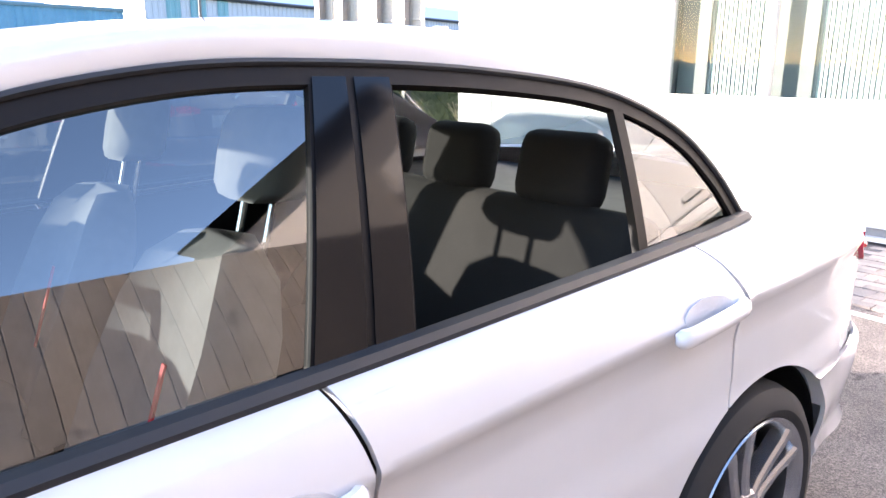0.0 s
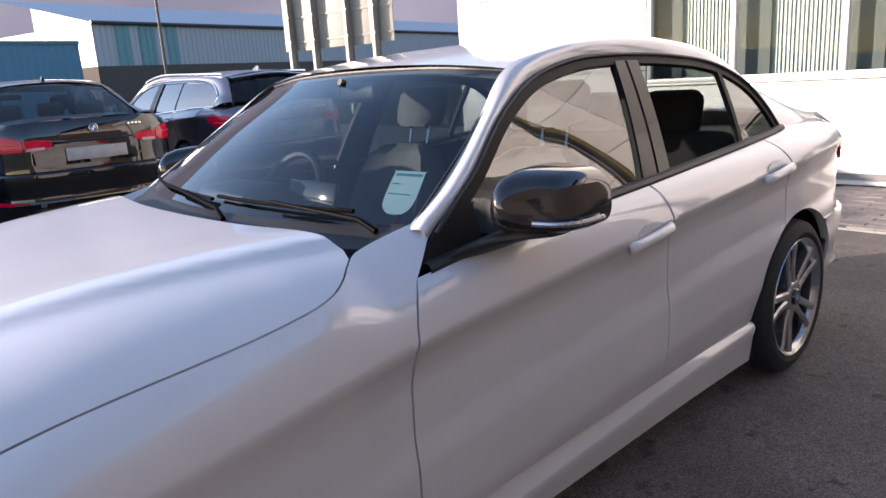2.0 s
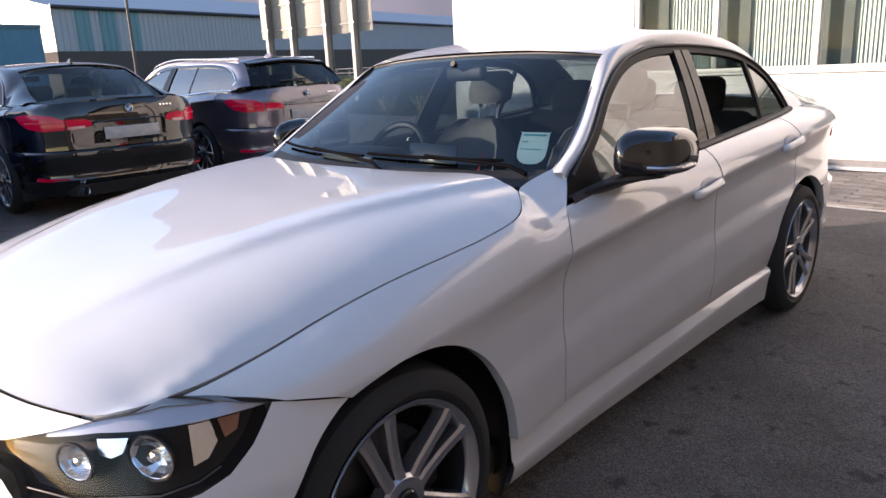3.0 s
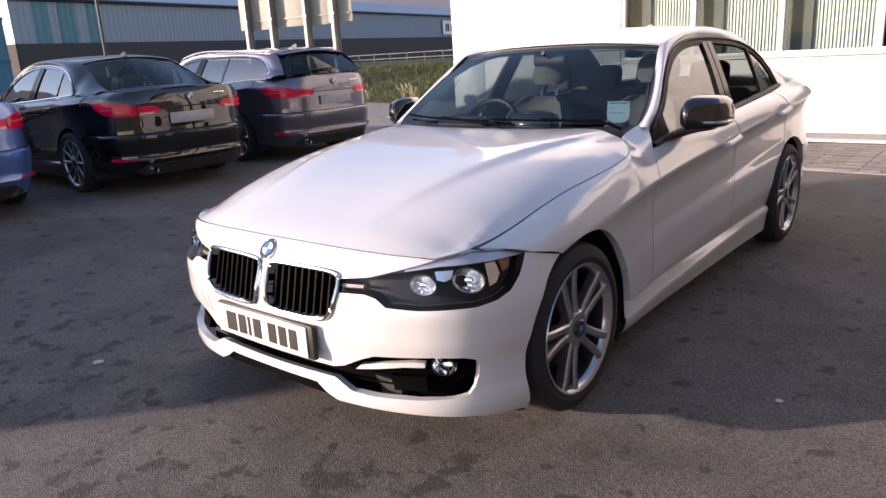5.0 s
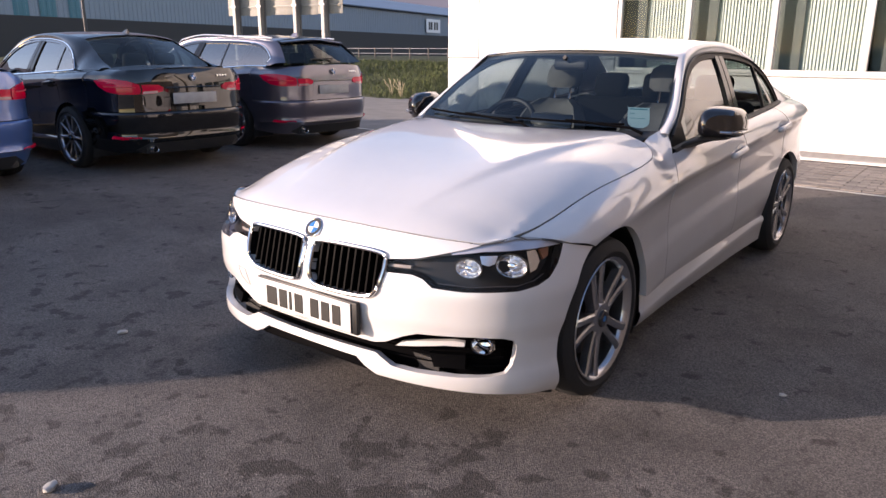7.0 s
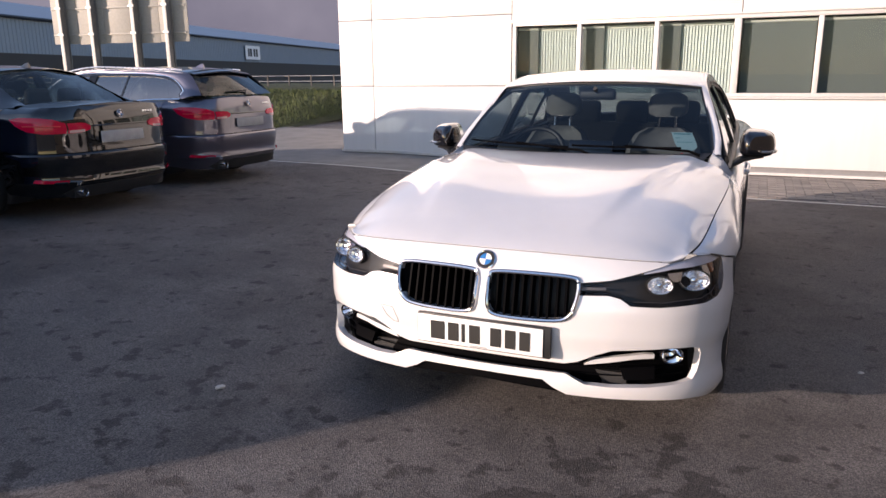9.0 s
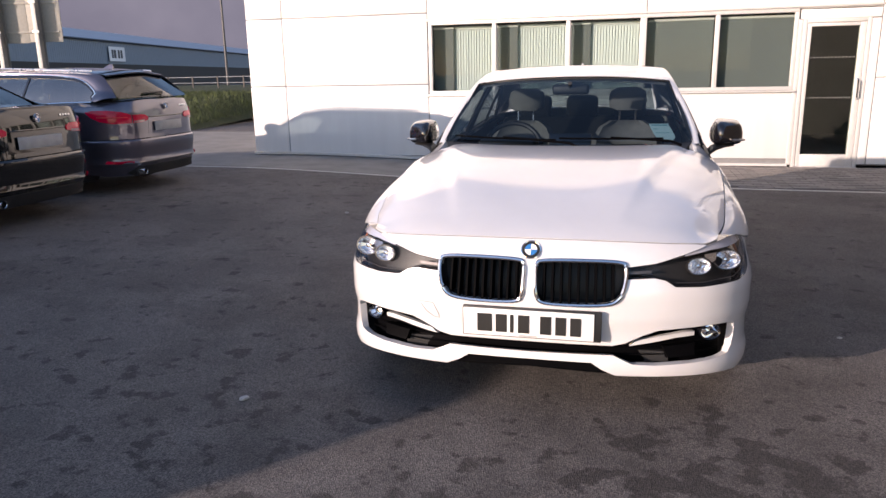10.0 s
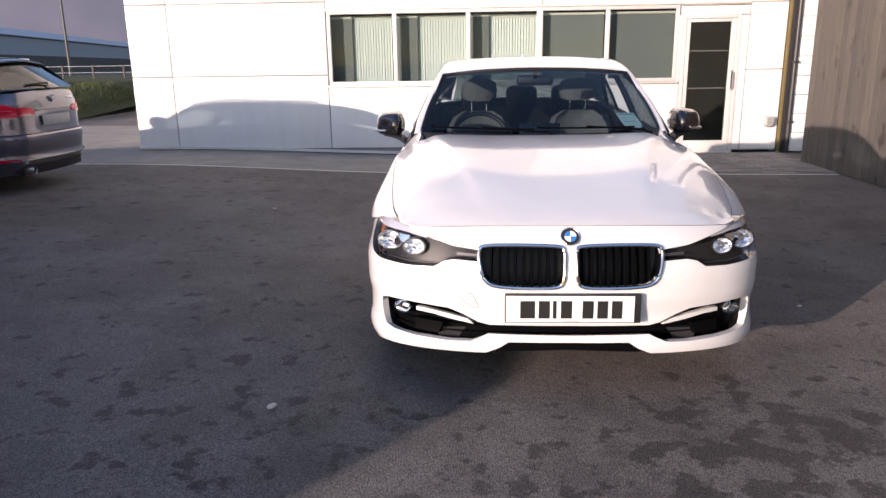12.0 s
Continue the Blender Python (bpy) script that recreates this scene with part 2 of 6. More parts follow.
M = {
    "asphalt": asphalt_material(), "timber": timber_material(), "paver": paver_material(), "grass": grass_material(),
    "white_clad": clad_material("white_wall_panel", (0.73, 0.725, 0.715)), "cream": clad_material("cream_render", (0.66, 0.62, 0.53)),
    "pale_clad": clad_material("pale_grey_cladding", (0.42, 0.44, 0.45), 0.15), "blue_clad": clad_material("blue_grey_cladding", (0.195, 0.232, 0.285), 0.15), "teal": clad_material("teal_cladding", (0.02, 0.15, 0.20), 0.2),
    "roof_sheet": clad_material("pale_roof_sheet", (0.40, 0.42, 0.46), 0.1), "dark_brick": plain("dark_brick", (0.05, 0.042, 0.04), 0.85, relief=0.004),
    "line": plain("worn_white_line", (0.55, 0.53, 0.50), 0.8, vary=0.25, scale=20), "kerb": plain("concrete_kerb", (0.30, 0.29, 0.27), 0.85, relief=0.002),
    "alu": plain("pale_aluminium", (0.62, 0.61, 0.59), 0.45, 0.2, vary=0.05), "steel": plain("galvanised_steel", (0.42, 0.43, 0.44), 0.5, 0.7),
    "dark_metal": plain("dark_grey_metal", (0.035, 0.035, 0.038), 0.4, 0.2), "board": plain("sign_board_back", (0.28, 0.275, 0.25), 0.6, vary=0.08),
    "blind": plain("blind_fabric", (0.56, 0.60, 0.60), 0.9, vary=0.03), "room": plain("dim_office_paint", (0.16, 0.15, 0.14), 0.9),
    "black_gloss": plain("black_gloss_plastic", (0.006, 0.006, 0.008), 0.08, vary=0.02, coat=1.0), "black": plain("black_plastic", (0.014, 0.014, 0.015), 0.5, relief=0.0002),
    "rubber": plain("tyre_rubber", (0.017, 0.017, 0.018), 0.78, vary=0.2), "chrome": plain("chrome", (0.85, 0.85, 0.86), 0.06, 1.0, vary=0.02),
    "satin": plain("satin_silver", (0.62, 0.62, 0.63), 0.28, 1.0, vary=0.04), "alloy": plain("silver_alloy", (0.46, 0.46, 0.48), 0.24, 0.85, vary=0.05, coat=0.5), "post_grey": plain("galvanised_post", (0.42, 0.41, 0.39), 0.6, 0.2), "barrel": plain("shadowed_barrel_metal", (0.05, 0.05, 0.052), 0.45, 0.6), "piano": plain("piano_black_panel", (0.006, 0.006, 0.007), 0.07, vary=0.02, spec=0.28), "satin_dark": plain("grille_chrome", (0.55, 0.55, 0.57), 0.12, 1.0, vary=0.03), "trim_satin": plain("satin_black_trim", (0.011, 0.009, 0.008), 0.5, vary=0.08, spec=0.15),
    "rear_glass": clear_glass("rear_screen_glass", (0.68, 0.80, 0.78), 0.01, 1.3),
    "lamp_house": plain("dark_lamp_housing", (0.014, 0.014, 0.015), 0.35, vary=0.1, scale=30, spec=0.25), "iron": plain("brake_iron", (0.12, 0.11, 0.11), 0.5, 0.9), "cloth_grey": plain("pale_grey_seat_cloth", (0.20, 0.195, 0.19), 0.95, relief=0.0008),
    "cloth_dark": plain("dark_seat_cloth", (0.012, 0.012, 0.013), 0.95, relief=0.0008), "trim_grey": plain("grey_headlining", (0.36, 0.35, 0.33), 0.95),
    "red": plain("red_fabric_tag", (0.65, 0.03, 0.035), 0.7), "plate": plain("white_number_plate", (0.78, 0.78, 0.76), 0.35, vary=0.03, coat=0.5),
    "plate_grey": plain("blank_grey_plate", (0.33, 0.33, 0.33), 0.5), "ink": plain("black_lettering", (0.008, 0.008, 0.008), 0.5),
    "sticker": plain("pale_blue_paper", (0.50, 0.74, 0.76), 0.6, vary=0.04), "sticker_ink": plain("blue_print", (0.05, 0.30, 0.36), 0.6),
    "blue": plain("enamel_blue", (0.02, 0.16, 0.42), 0.15, coat=1.0), "enamel_white": plain("enamel_white", (0.8, 0.8, 0.8), 0.15, coat=1.0),
    "red_lens": plain("red_tail_lens", (0.62, 0.003, 0.035), 0.12, coat=0.2, vary=0.06, scale=6, spec=0.3),
    "white_paint": paint("pearl_white_paint", (0.67, 0.667, 0.675), 0.10, 0.30, 1.0, 0.35), "black_paint": paint("black_car_paint", (0.003, 0.003, 0.0035), 0.0, 0.3, 1.0, 0.05),
    "grey_paint": paint("dark_grey_car_paint", (0.105, 0.098, 0.130), 0.7, 0.32), "blue_paint": paint("bright_blue_car_paint", (0.05, 0.13, 0.36), 0.5, 0.35),
    "cloth_rear": plain("shade_dark_seat_cloth", (0.011, 0.011, 0.011), 0.95, relief=0.0008), "brow": plain("sky_tinted_lamp_trim", (0.50, 0.50, 0.56), 0.22, 0.3, vary=0.03, coat=1.0), "blade": plain("bright_satin_trim", (0.75, 0.75, 0.75), 0.3, 0.3, vary=0.03),
    "gable": clad_material("grey_cladding", (0.30, 0.29, 0.27)),
    "screen_glass": clear_glass("windscreen_glass", (0.40, 0.46, 0.49), 0.006, 1.65), "slat_black": plain("satin_black_slat", (0.0025, 0.0025, 0.003), 0.45, vary=0.02, spec=0.02), "reflector": plain("lamp_reflector", (0.85, 0.85, 0.87), 0.22, 1.0, vary=0.06, scale=60),
    "glass": clear_glass("car_glass", (0.40, 0.46, 0.455), 0.006, 2.15), "lens": clear_glass("lamp_lens", (0.96, 0.97, 0.98), 0.01, 1.24), "amber": plain("amber_lens", (0.30, 0.10, 0.05), 0.2, coat=1.0), "window": clear_glass("window_glass", (0.80, 0.86, 0.84), 0.01, 1.18),
    "quarter": clear_glass("quarter_glass", (0.30, 0.34, 0.34), 0.01, 1.8), "privacy": clear_glass("dark_car_glass", (0.20, 0.24, 0.235), 0.006, 1.8), "clear_side": clear_glass("plain_car_glass", (0.26, 0.30, 0.295), 0.006, 2.6), "dim_rear": clear_glass("dim_rear_glass", (0.22, 0.27, 0.265), 0.006, 1.5),
    "mirror": plain("mirror_glass", (0.85, 0.86, 0.87), 0.02, 1.0, vary=0.01),
    "blade_green": plain("grass_blade", (0.055, 0.075, 0.022), 0.8, vary=0.4, scale=3.0), "straw": plain("dry_straw", (0.42, 0.36, 0.25), 0.8, vary=0.2), "stone": plain("pale_stone", (0.45, 0.43, 0.40), 0.85, vary=0.15, scale=60.0),
    "sign_ink": plain("grey_sign_print", (0.03, 0.03, 0.035), 0.5),
}


# ---- mesh kit ----
def as_object(name, mesh, mat, parent=None, label="", sharp=35):
    mesh.materials.clear()
    mesh.materials.append(M[mat] if isinstance(mat, str) else mat)
    mesh.shade_smooth()
    mesh.set_sharp_from_angle(angle=radians(sharp))
    if "surface_normal" in mesh.attributes:
        n = np.zeros(3 * len(mesh.vertices))
        mesh.attributes["surface_normal"].data.foreach_get("vector", n)
        n = n.reshape(-1, 3)
        mesh.attributes.remove(mesh.attributes["surface_normal"])
        known = (np.abs(n).sum(1) > 0.1)
        mesh.normals_split_custom_set([tuple(n[i]) if known[list(p.vertices)].all() else (0, 0, 0) for p in mesh.polygons for i in p.vertices])
    ob = new(name, mesh)
    if parent:
        ob.parent = parent
    if label:
        tagged(ob, label)
    return ob


def part(name, bm, mat, parent=None, label="", sharp=35):
    mesh = bpy.data.meshes.new(name)
    bm.to_mesh(mesh)
    bm.free()
    return as_object(name, mesh, mat, parent, label, sharp)


def raw(name, verts, faces, mat, parent=None, label="", sharp=35):
    mesh = bpy.data.meshes.new(name)
    mesh.from_pydata([tuple(v) for v in verts], [], faces)
    mesh.update()
    return as_object(name, mesh, mat, parent, label, sharp)


def thing(name, label, category, at=(0, 0, 0), turn=0, kind="", group=""):
    ob = new(name)
    ob.matrix_world = pose(*at, 0, 0, turn)
    ob.empty_display_size = 0.2
    return tagged(ob, label, category, group, kind)


def add_box(bm, size, m=Matrix(), bevel=0.0, seg=2):
    r = bmesh.ops.create_cube(bm, size=1.0)
    bmesh.ops.transform(bm, matrix=m @ Matrix.Diagonal((*size, 1)), verts=r["verts"])
    if bevel:
        es = list({e for v in r["verts"] for e in v.link_edges})
        bmesh.ops.bevel(bm, geom=es, offset=bevel, segments=seg, affect="EDGES", profile=0.5)
    return bm


def box(size, m=Matrix(), bevel=0.0, seg=2):
    return add_box(bmesh.new(), size, m, bevel, seg)


def at(x, y, z, rx=0, ry=0, rz=0):
    return pose(x, y, z, rx, ry, rz)


def span(lo, hi, bevel=0.0, seg=2):
    """A box between two corners."""
    c = [(a + b) / 2 for a, b in zip(lo, hi)]
    return box([b - a for a, b in zip(lo, hi)], at(*c), bevel, seg)


def spline(points, n=8, closed=False):
    """A smooth curve through the points (any dimension), n steps a span."""
    p = np.array(points, float)
    q = np.vstack([p[-1], p, p[0], p[1]]) if closed else np.vstack([2 * p[0] - p[1], p, 2 * p[-1] - p[-2]])
    out = []
    for i in range(len(q) - 3):
        a, b, c, e = q[i : i + 4]
        for k in range(n):
            t = k / n
            out.append(0.5 * (2 * b + (c - a) * t + (2 * a - 5 * b + 4 * c - e) * t * t + (3 * b - a - 3 * c + e) * t**3))
    if not closed:
        out.append(p[-1])
    return np.array(out)


def key(rows):
    """A smooth function through (u, value) rows, monotone between them."""
    u, v = np.array(rows, float).T
    h = np.diff(u)
    d = np.diff(v) / h
    m = np.r_[d[0], [0 if a * b <= 0 else 2 * a * b / (a + b) for a, b in zip(d[:-1], d[1:])], d[-1]]

    def f(x):
        i = int(np.clip(np.searchsorted(u, x) - 1, 0, len(h) - 1))
        t = (min(max(x, u[0]), u[-1]) - u[i]) / h[i]
        return float((1 + 2 * t) * (1 - t) ** 2 * v[i] + t * (1 - t) ** 2 * h[i] * m[i] + t * t * (3 - 2 * t) * v[i + 1] + t * t * (t - 1) * h[i] * m[i + 1])

    return f


def inside(poly, pts):
    poly, pts = np.asarray(poly), np.asarray(pts)
    x, y = pts[:, 0][:, None], pts[:, 1][:, None]
    x0, y0 = poly[:, 0], poly[:, 1]
    x1, y1 = np.roll(x0, -1), np.roll(y0, -1)
    cross = ((y0 > y) != (y1 > y)) & (x < (x1 - x0) * (y - y0) / np.where(y1 == y0, 1e-12, y1 - y0) + x0)
    return cross.sum(1) % 2 == 1


def near(poly, pts, d):
    poly, pts = np.asarray(poly), np.asarray(pts)
    a, b = poly, np.roll(poly, -1, 0)
    ab = b - a
    t = np.clip(((pts[:, None] - a) * ab).sum(-1) / np.maximum((ab**2).sum(-1), 1e-12), 0, 1)
    return (np.linalg.norm(pts[:, None] - (a + t[..., None] * ab), axis=-1) < d).any(1)


def resample(poly, step):
    out = []
    for a, b in zip(poly, np.roll(poly, -1, 0)):
        n = max(1, int(np.ceil(np.linalg.norm(b - a) / step)))
        out += [a + (b - a) * k / n for k in range(n)]
    return np.array(out)


def sheet(outline, mapping, step=0.03, holes=(), lip=0.012, out=None, smooth=False):
    """A curved sheet: a flat outline with holes, filled with an even mesh and carried into space by mapping(u, v).
    lip: depth of the turned-in edge. out: a direction that its face looks to."""
    loops = [resample(np.array(o, float), step) for o in (outline, *holes)]
    lo, hi = loops[0].min(0), loops[0].max(0)
    gu, gv = np.arange(lo[0], hi[0] + step, step), np.arange(math.floor(lo[1] / step) * step, hi[1] + step, step)
    g = np.array([(u + (step / 2 if j % 2 else 0), v) for j, v in enumerate(gv) for u in gu])
    keep = inside(loops[0], g)
    for h in loops[1:]:
        keep &= ~inside(h, g)
    for h in loops:
        keep &= ~near(h, g, step * 0.45)
    pts, edges = [], []
    for l in loops:
        n = len(pts)
        pts += [Vector(p) for p in l]
        edges += [(n + i, n + (i + 1) % len(l)) for i in range(len(l))]
    pts += [Vector(p) for p in g[keep]]
    v2, _, faces, *_ = delaunay_2d_cdt(pts, edges, [], 0, 1e-6)
    mids = np.array([np.mean([v2[i][:] for i in f], axis=0) for f in faces])
    ok = inside(loops[0], mids)
    for h in loops[1:]:
        ok &= ~inside(h, mids)
    faces = [f for f, k in zip(faces, ok) if k]
    bm = bmesh.new()
    true = bm.verts.layers.float_vector.new("surface_normal") if lip and smooth else None
    vs = []
    for q in v2:
        vs.append(bm.verts.new(mapping(*q)))
        if true:
            du = Vector(mapping(q[0] + 0.004, q[1])) - Vector(mapping(q[0] - 0.004, q[1]))
            dv = Vector(mapping(q[0], q[1] + 0.004)) - Vector(mapping(q[0], q[1] - 0.004))
            vs[-1][true] = du.cross(dv).normalized()
    for f in faces:
        try:
            bm.faces.new([vs[i] for i in f])
        except ValueError:
            pass
    bmesh.ops.delete(bm, geom=[v for v in bm.verts if not v.link_faces], context="VERTS")
    bm.normal_update()
    if out is not None and sum(f.normal.dot(Vector(out)) * f.calc_area() for f in bm.faces) < 0:
        bmesh.ops.reverse_faces(bm, faces=bm.faces[:])
        bm.normal_update()
    if true:
        for v in bm.verts:
            if v[true].dot(v.normal) < 0:
                v[true] = -v[true]
    if lip:
        rim = [e for e in bm.edges if len(e.link_faces) == 1]
        away = {}
        for e in rim:
            for v in e.verts:
                if v not in away:
                    away[v] = bm.verts.new(v.co - v.normal * lip)
        for e in rim:
            loop = e.link_loops[0]
            a, b = loop.vert, loop.link_loop_next.vert
            bm.faces.new((b, a, away[a], away[b]))
    return bm


def loft(rows, closed=False, cap=False):
    """Quads between rows of points of equal length. closed: each row is a loop."""
    bm = bmesh.new()
    vs = [[bm.verts.new(p) for p in row] for row in rows]
    n = len(rows[0])
    for r0, r1 in zip(vs, vs[1:]):
        for i in range(n if closed else n - 1):
            bm.faces.new((r0[i], r0[(i + 1) % n], r1[(i + 1) % n], r1[i]))
    if cap:
        bm.faces.new(vs[0][::-1])
        bm.faces.new(vs[-1])
    bm.normal_update()
    return bm


def outward(bm):
    bmesh.ops.recalc_face_normals(bm, faces=bm.faces[:])
    return bm


def tube(points, radius, sides=8, closed=False, flat=1.0):
    """A rod along a line of points."""
    p = [Vector(q) for q in points]
    rows = []
    n = len(p)
    for i, q in enumerate(p):
        t = (p[(i + 1) % n] - p[i - 1]) if closed else (p[min(i + 1, n - 1)] - p[max(i - 1, 0)])
        t.normalize()
        ref = Vector((0, 0, 1)) if abs(t.z) < 0.9 else Vector((0, 1, 0))
        a = t.cross(ref).normalized()
        b = a.cross(t)
        r = radius[i] if isinstance(radius, (list, tuple)) else radius
        rows.append([q + (a * math.cos(k * math.tau / sides) + b * math.sin(k * math.tau / sides) * flat) * r for k in range(sides)])
    if closed:
        rows.append(rows[0])
        bm = loft(rows, True)
        bmesh.ops.remove_doubles(bm, verts=bm.verts[:], dist=1e-6)
    else:
        bm = loft(rows, True, True)
    return outward(bm)


def lathe(profile, steps=40):
    """Turned about the x axis: profile of (x, radius)."""
    rows = [[(x, r * math.cos(k * math.tau / steps), r * math.sin(k * math.tau / steps)) for k in range(steps)] for x, r in profile]
    return outward(loft(rows, True))


def moved(bm, m):
    bmesh.ops.transform(bm, matrix=m, verts=bm.verts[:])
    if m.to_3x3().determinant() < 0:
        bmesh.ops.reverse_faces(bm, faces=bm.faces[:])
    return bm


def joined(*bms):
    out = bmesh.new()
    tmp = bpy.data.meshes.new("joining")
    for b in bms:
        b.to_mesh(tmp)
        b.free()
        out.from_mesh(tmp)
    bpy.data.meshes.remove(tmp)
    return out

# ---- the setting ----
WALL_Y, CORNER_X = 7.65, -5.70


def rise(x):
    """The tarmac climbs gently towards the parked row."""
    t = min(1.0, max(0.0, (-0.8 - x) / 4.4))
    return 0.115 * t * t * (3 - 2 * t)


gxs = [-600, -200, -60, -30, -15, *np.linspace(-9, 0, 37), 5, 20, 100, 600]
gys = [-600, -100, -30, -10, 0, 10, 30, 100, 600]
tagged(raw("ground", [(x, y, rise(x)) for y in gys for x in gxs], [(j * len(gxs) + i, j * len(gxs) + i + 1, (j + 1) * len(gxs) + i + 1, (j + 1) * len(gxs) + i) for j in range(len(gys) - 1) for i in range(len(gxs) - 1)], "asphalt"), "dark grey worn tarmac car park with oil stains", "ground", kind="structure")

# worn white line in front of the building, set at a slight angle
line_y = lambda x: 5.62 - 0.067 * x
raw_line = [(x, line_y(x) + o, rise(x) + 0.004) for x in np.linspace(-16, 4.05, 60) for o in (0.0, 0.075)]
tagged(raw("painted_line", raw_line, [(2 * i, 2 * i + 2, 2 * i + 3, 2 * i + 1) for i in range(59)], "line"), "worn white painted line on the tarmac", "road marking", kind="structure")

# paler surface between the line, the kerb and the office
ax = np.linspace(-16, -0.62, 60)
tagged(raw("apron", [(x, line_y(x) + 0.09 + (12.4 - line_y(x)) * k if x < CORNER_X - 0.1 else line_y(x) + 0.09 + (WALL_Y - 0.02 - line_y(x) - 0.09) * k, rise(x) + 0.006) for x in ax for k in (0, 1)], [(2 * i, 2 * i + 2, 2 * i + 3, 2 * i + 1) for i in range(59)], plain("pale_tarmac", (0.21, 0.20, 0.188), 0.9, vary=0.2, scale=2.5, relief=0.002)), "pale grey apron beside the office", "ground", kind="structure")

# white building: panels, window band, door
wall = thing("wall_north", "white metal-panelled office wall with flush joints", "wall", (0, 0, 0), 0, "structure")
WIN = (-2.62, 2.60, 1.08, 2.165)
DOOR = (2.66, 3.50, 0.02, 2.02)
P_LIP = 0.007


def panel(x0, x1, z0, z1):
    g = P_LIP
    part("panel", span((x0 + g, WALL_Y - 0.02, z0 + g), (x1 - g, WALL_Y + 0.10, z1 - g), 0.006, 2), "white_clad", wall)


# core is darker than the panels so the joints between them show
part("wall_core", joined(
    span((CORNER_X + 0.01, WALL_Y + 0.003, 0.04), (WIN[0], WALL_Y + 0.3, 6.2)), span((WIN[0], WALL_Y + 0.003, WIN[3]), (DOOR[1] + 0.02, WALL_Y + 0.3, 6.2)),
    span((WIN[0], WALL_Y + 0.003, 0.04), (DOOR[0] - 0.04, WALL_Y + 0.3, WIN[2])), span((DOOR[1] + 0.02, WALL_Y + 0.003, 0.04), (4.16, WALL_Y + 0.3, 6.2))), plain("grey_wall_core", (0.20, 0.20, 0.20), 0.8), wall)
for z0, z1 in ((0.12, 1.235), (1.235, 2.295), (2.295, 3.36), (3.36, 4.8), (4.8, 6.2)):
    panel(CORNER_X, -5.06, z0, z1)
    for x0, x1 in ((-5.06, WIN[0] - 0.02),):
        panel(x0, x1, z0, z1)
panel(WIN[0] - 0.02, DOOR[0] - 0.05, 0.12, WIN[2] - 0.03)
for z0, z1 in ((2.15, 3.36), (3.36, 4.8), (4.8, 6.2)):
    for x0, x1 in ((WIN[0] - 0.02, 0.60), (0.60, 3.62)):
        panel(x0, x1, z0, z1)
for z0, z1 in ((0.05, 1.235), (1.235, 2.19), (2.19, 3.36), (3.36, 4.8), (4.8, 6.2)):
    panel(3.62, 4.16, z0, z1)
panel(DOOR[0] - 0.045, 3.62, DOOR[3] - 0.005, 2.152)
panel(DOOR[1] - 0.005, 3.62, 0.05, DOOR[3] - 0.005)
part("door_post", span((WIN[1], WALL_Y - 0.026, 0.04), (DOOR[0] - 0.002, WALL_Y + 0.06, DOOR[3] - 0.002), 0.004), "alu", wall)
part("plinth", outward(loft([[(x, WALL_Y - d, rise(x) + z) for d, z in ((0.045, 0.02), (0.045, 0.055), (0.0, 0.06), (0.0, 0.02))] for x in np.linspace(CORNER_X - 0.01, DOOR[0] - 0.05, 30)], True, True)), "alu", wall)
part("drip_rail", span((WIN[0] - 0.05, WALL_Y - 0.05, WIN[3] + 0.005), (3.62, WALL_Y - 0.021, WIN[3] + 0.03), 0.004), "alu", wall)
part("sill", span((WIN[0] - 0.06, WALL_Y - 0.07, WIN[2] - 0.03), (2.62, WALL_Y - 0.021, WIN[2] - 0.002), 0.005), "alu", wall)
tagged(part("wall_west", span((CORNER_X, WALL_Y + 0.31, 0.0), (CORNER_X + 0.3, 30, 6.2)), "white_clad"), "white panelled side wall of the office", "wall", kind="structure")
tagged(part("roof", span((CORNER_X, WALL_Y + 0.0, 6.21), (14, 30, 6.45)), "roof_sheet"), "flat sheet roof of the office", "roof", kind="structure")
# office interior: a plain dark box, its dimness put into the paint
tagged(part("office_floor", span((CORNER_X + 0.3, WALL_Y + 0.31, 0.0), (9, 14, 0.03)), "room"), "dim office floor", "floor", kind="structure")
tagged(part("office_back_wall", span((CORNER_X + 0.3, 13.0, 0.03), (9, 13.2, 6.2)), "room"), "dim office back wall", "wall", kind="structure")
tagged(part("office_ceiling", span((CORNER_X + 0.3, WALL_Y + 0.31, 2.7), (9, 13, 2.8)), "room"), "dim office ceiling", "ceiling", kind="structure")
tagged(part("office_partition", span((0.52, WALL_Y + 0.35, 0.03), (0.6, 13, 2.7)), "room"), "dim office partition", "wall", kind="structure")


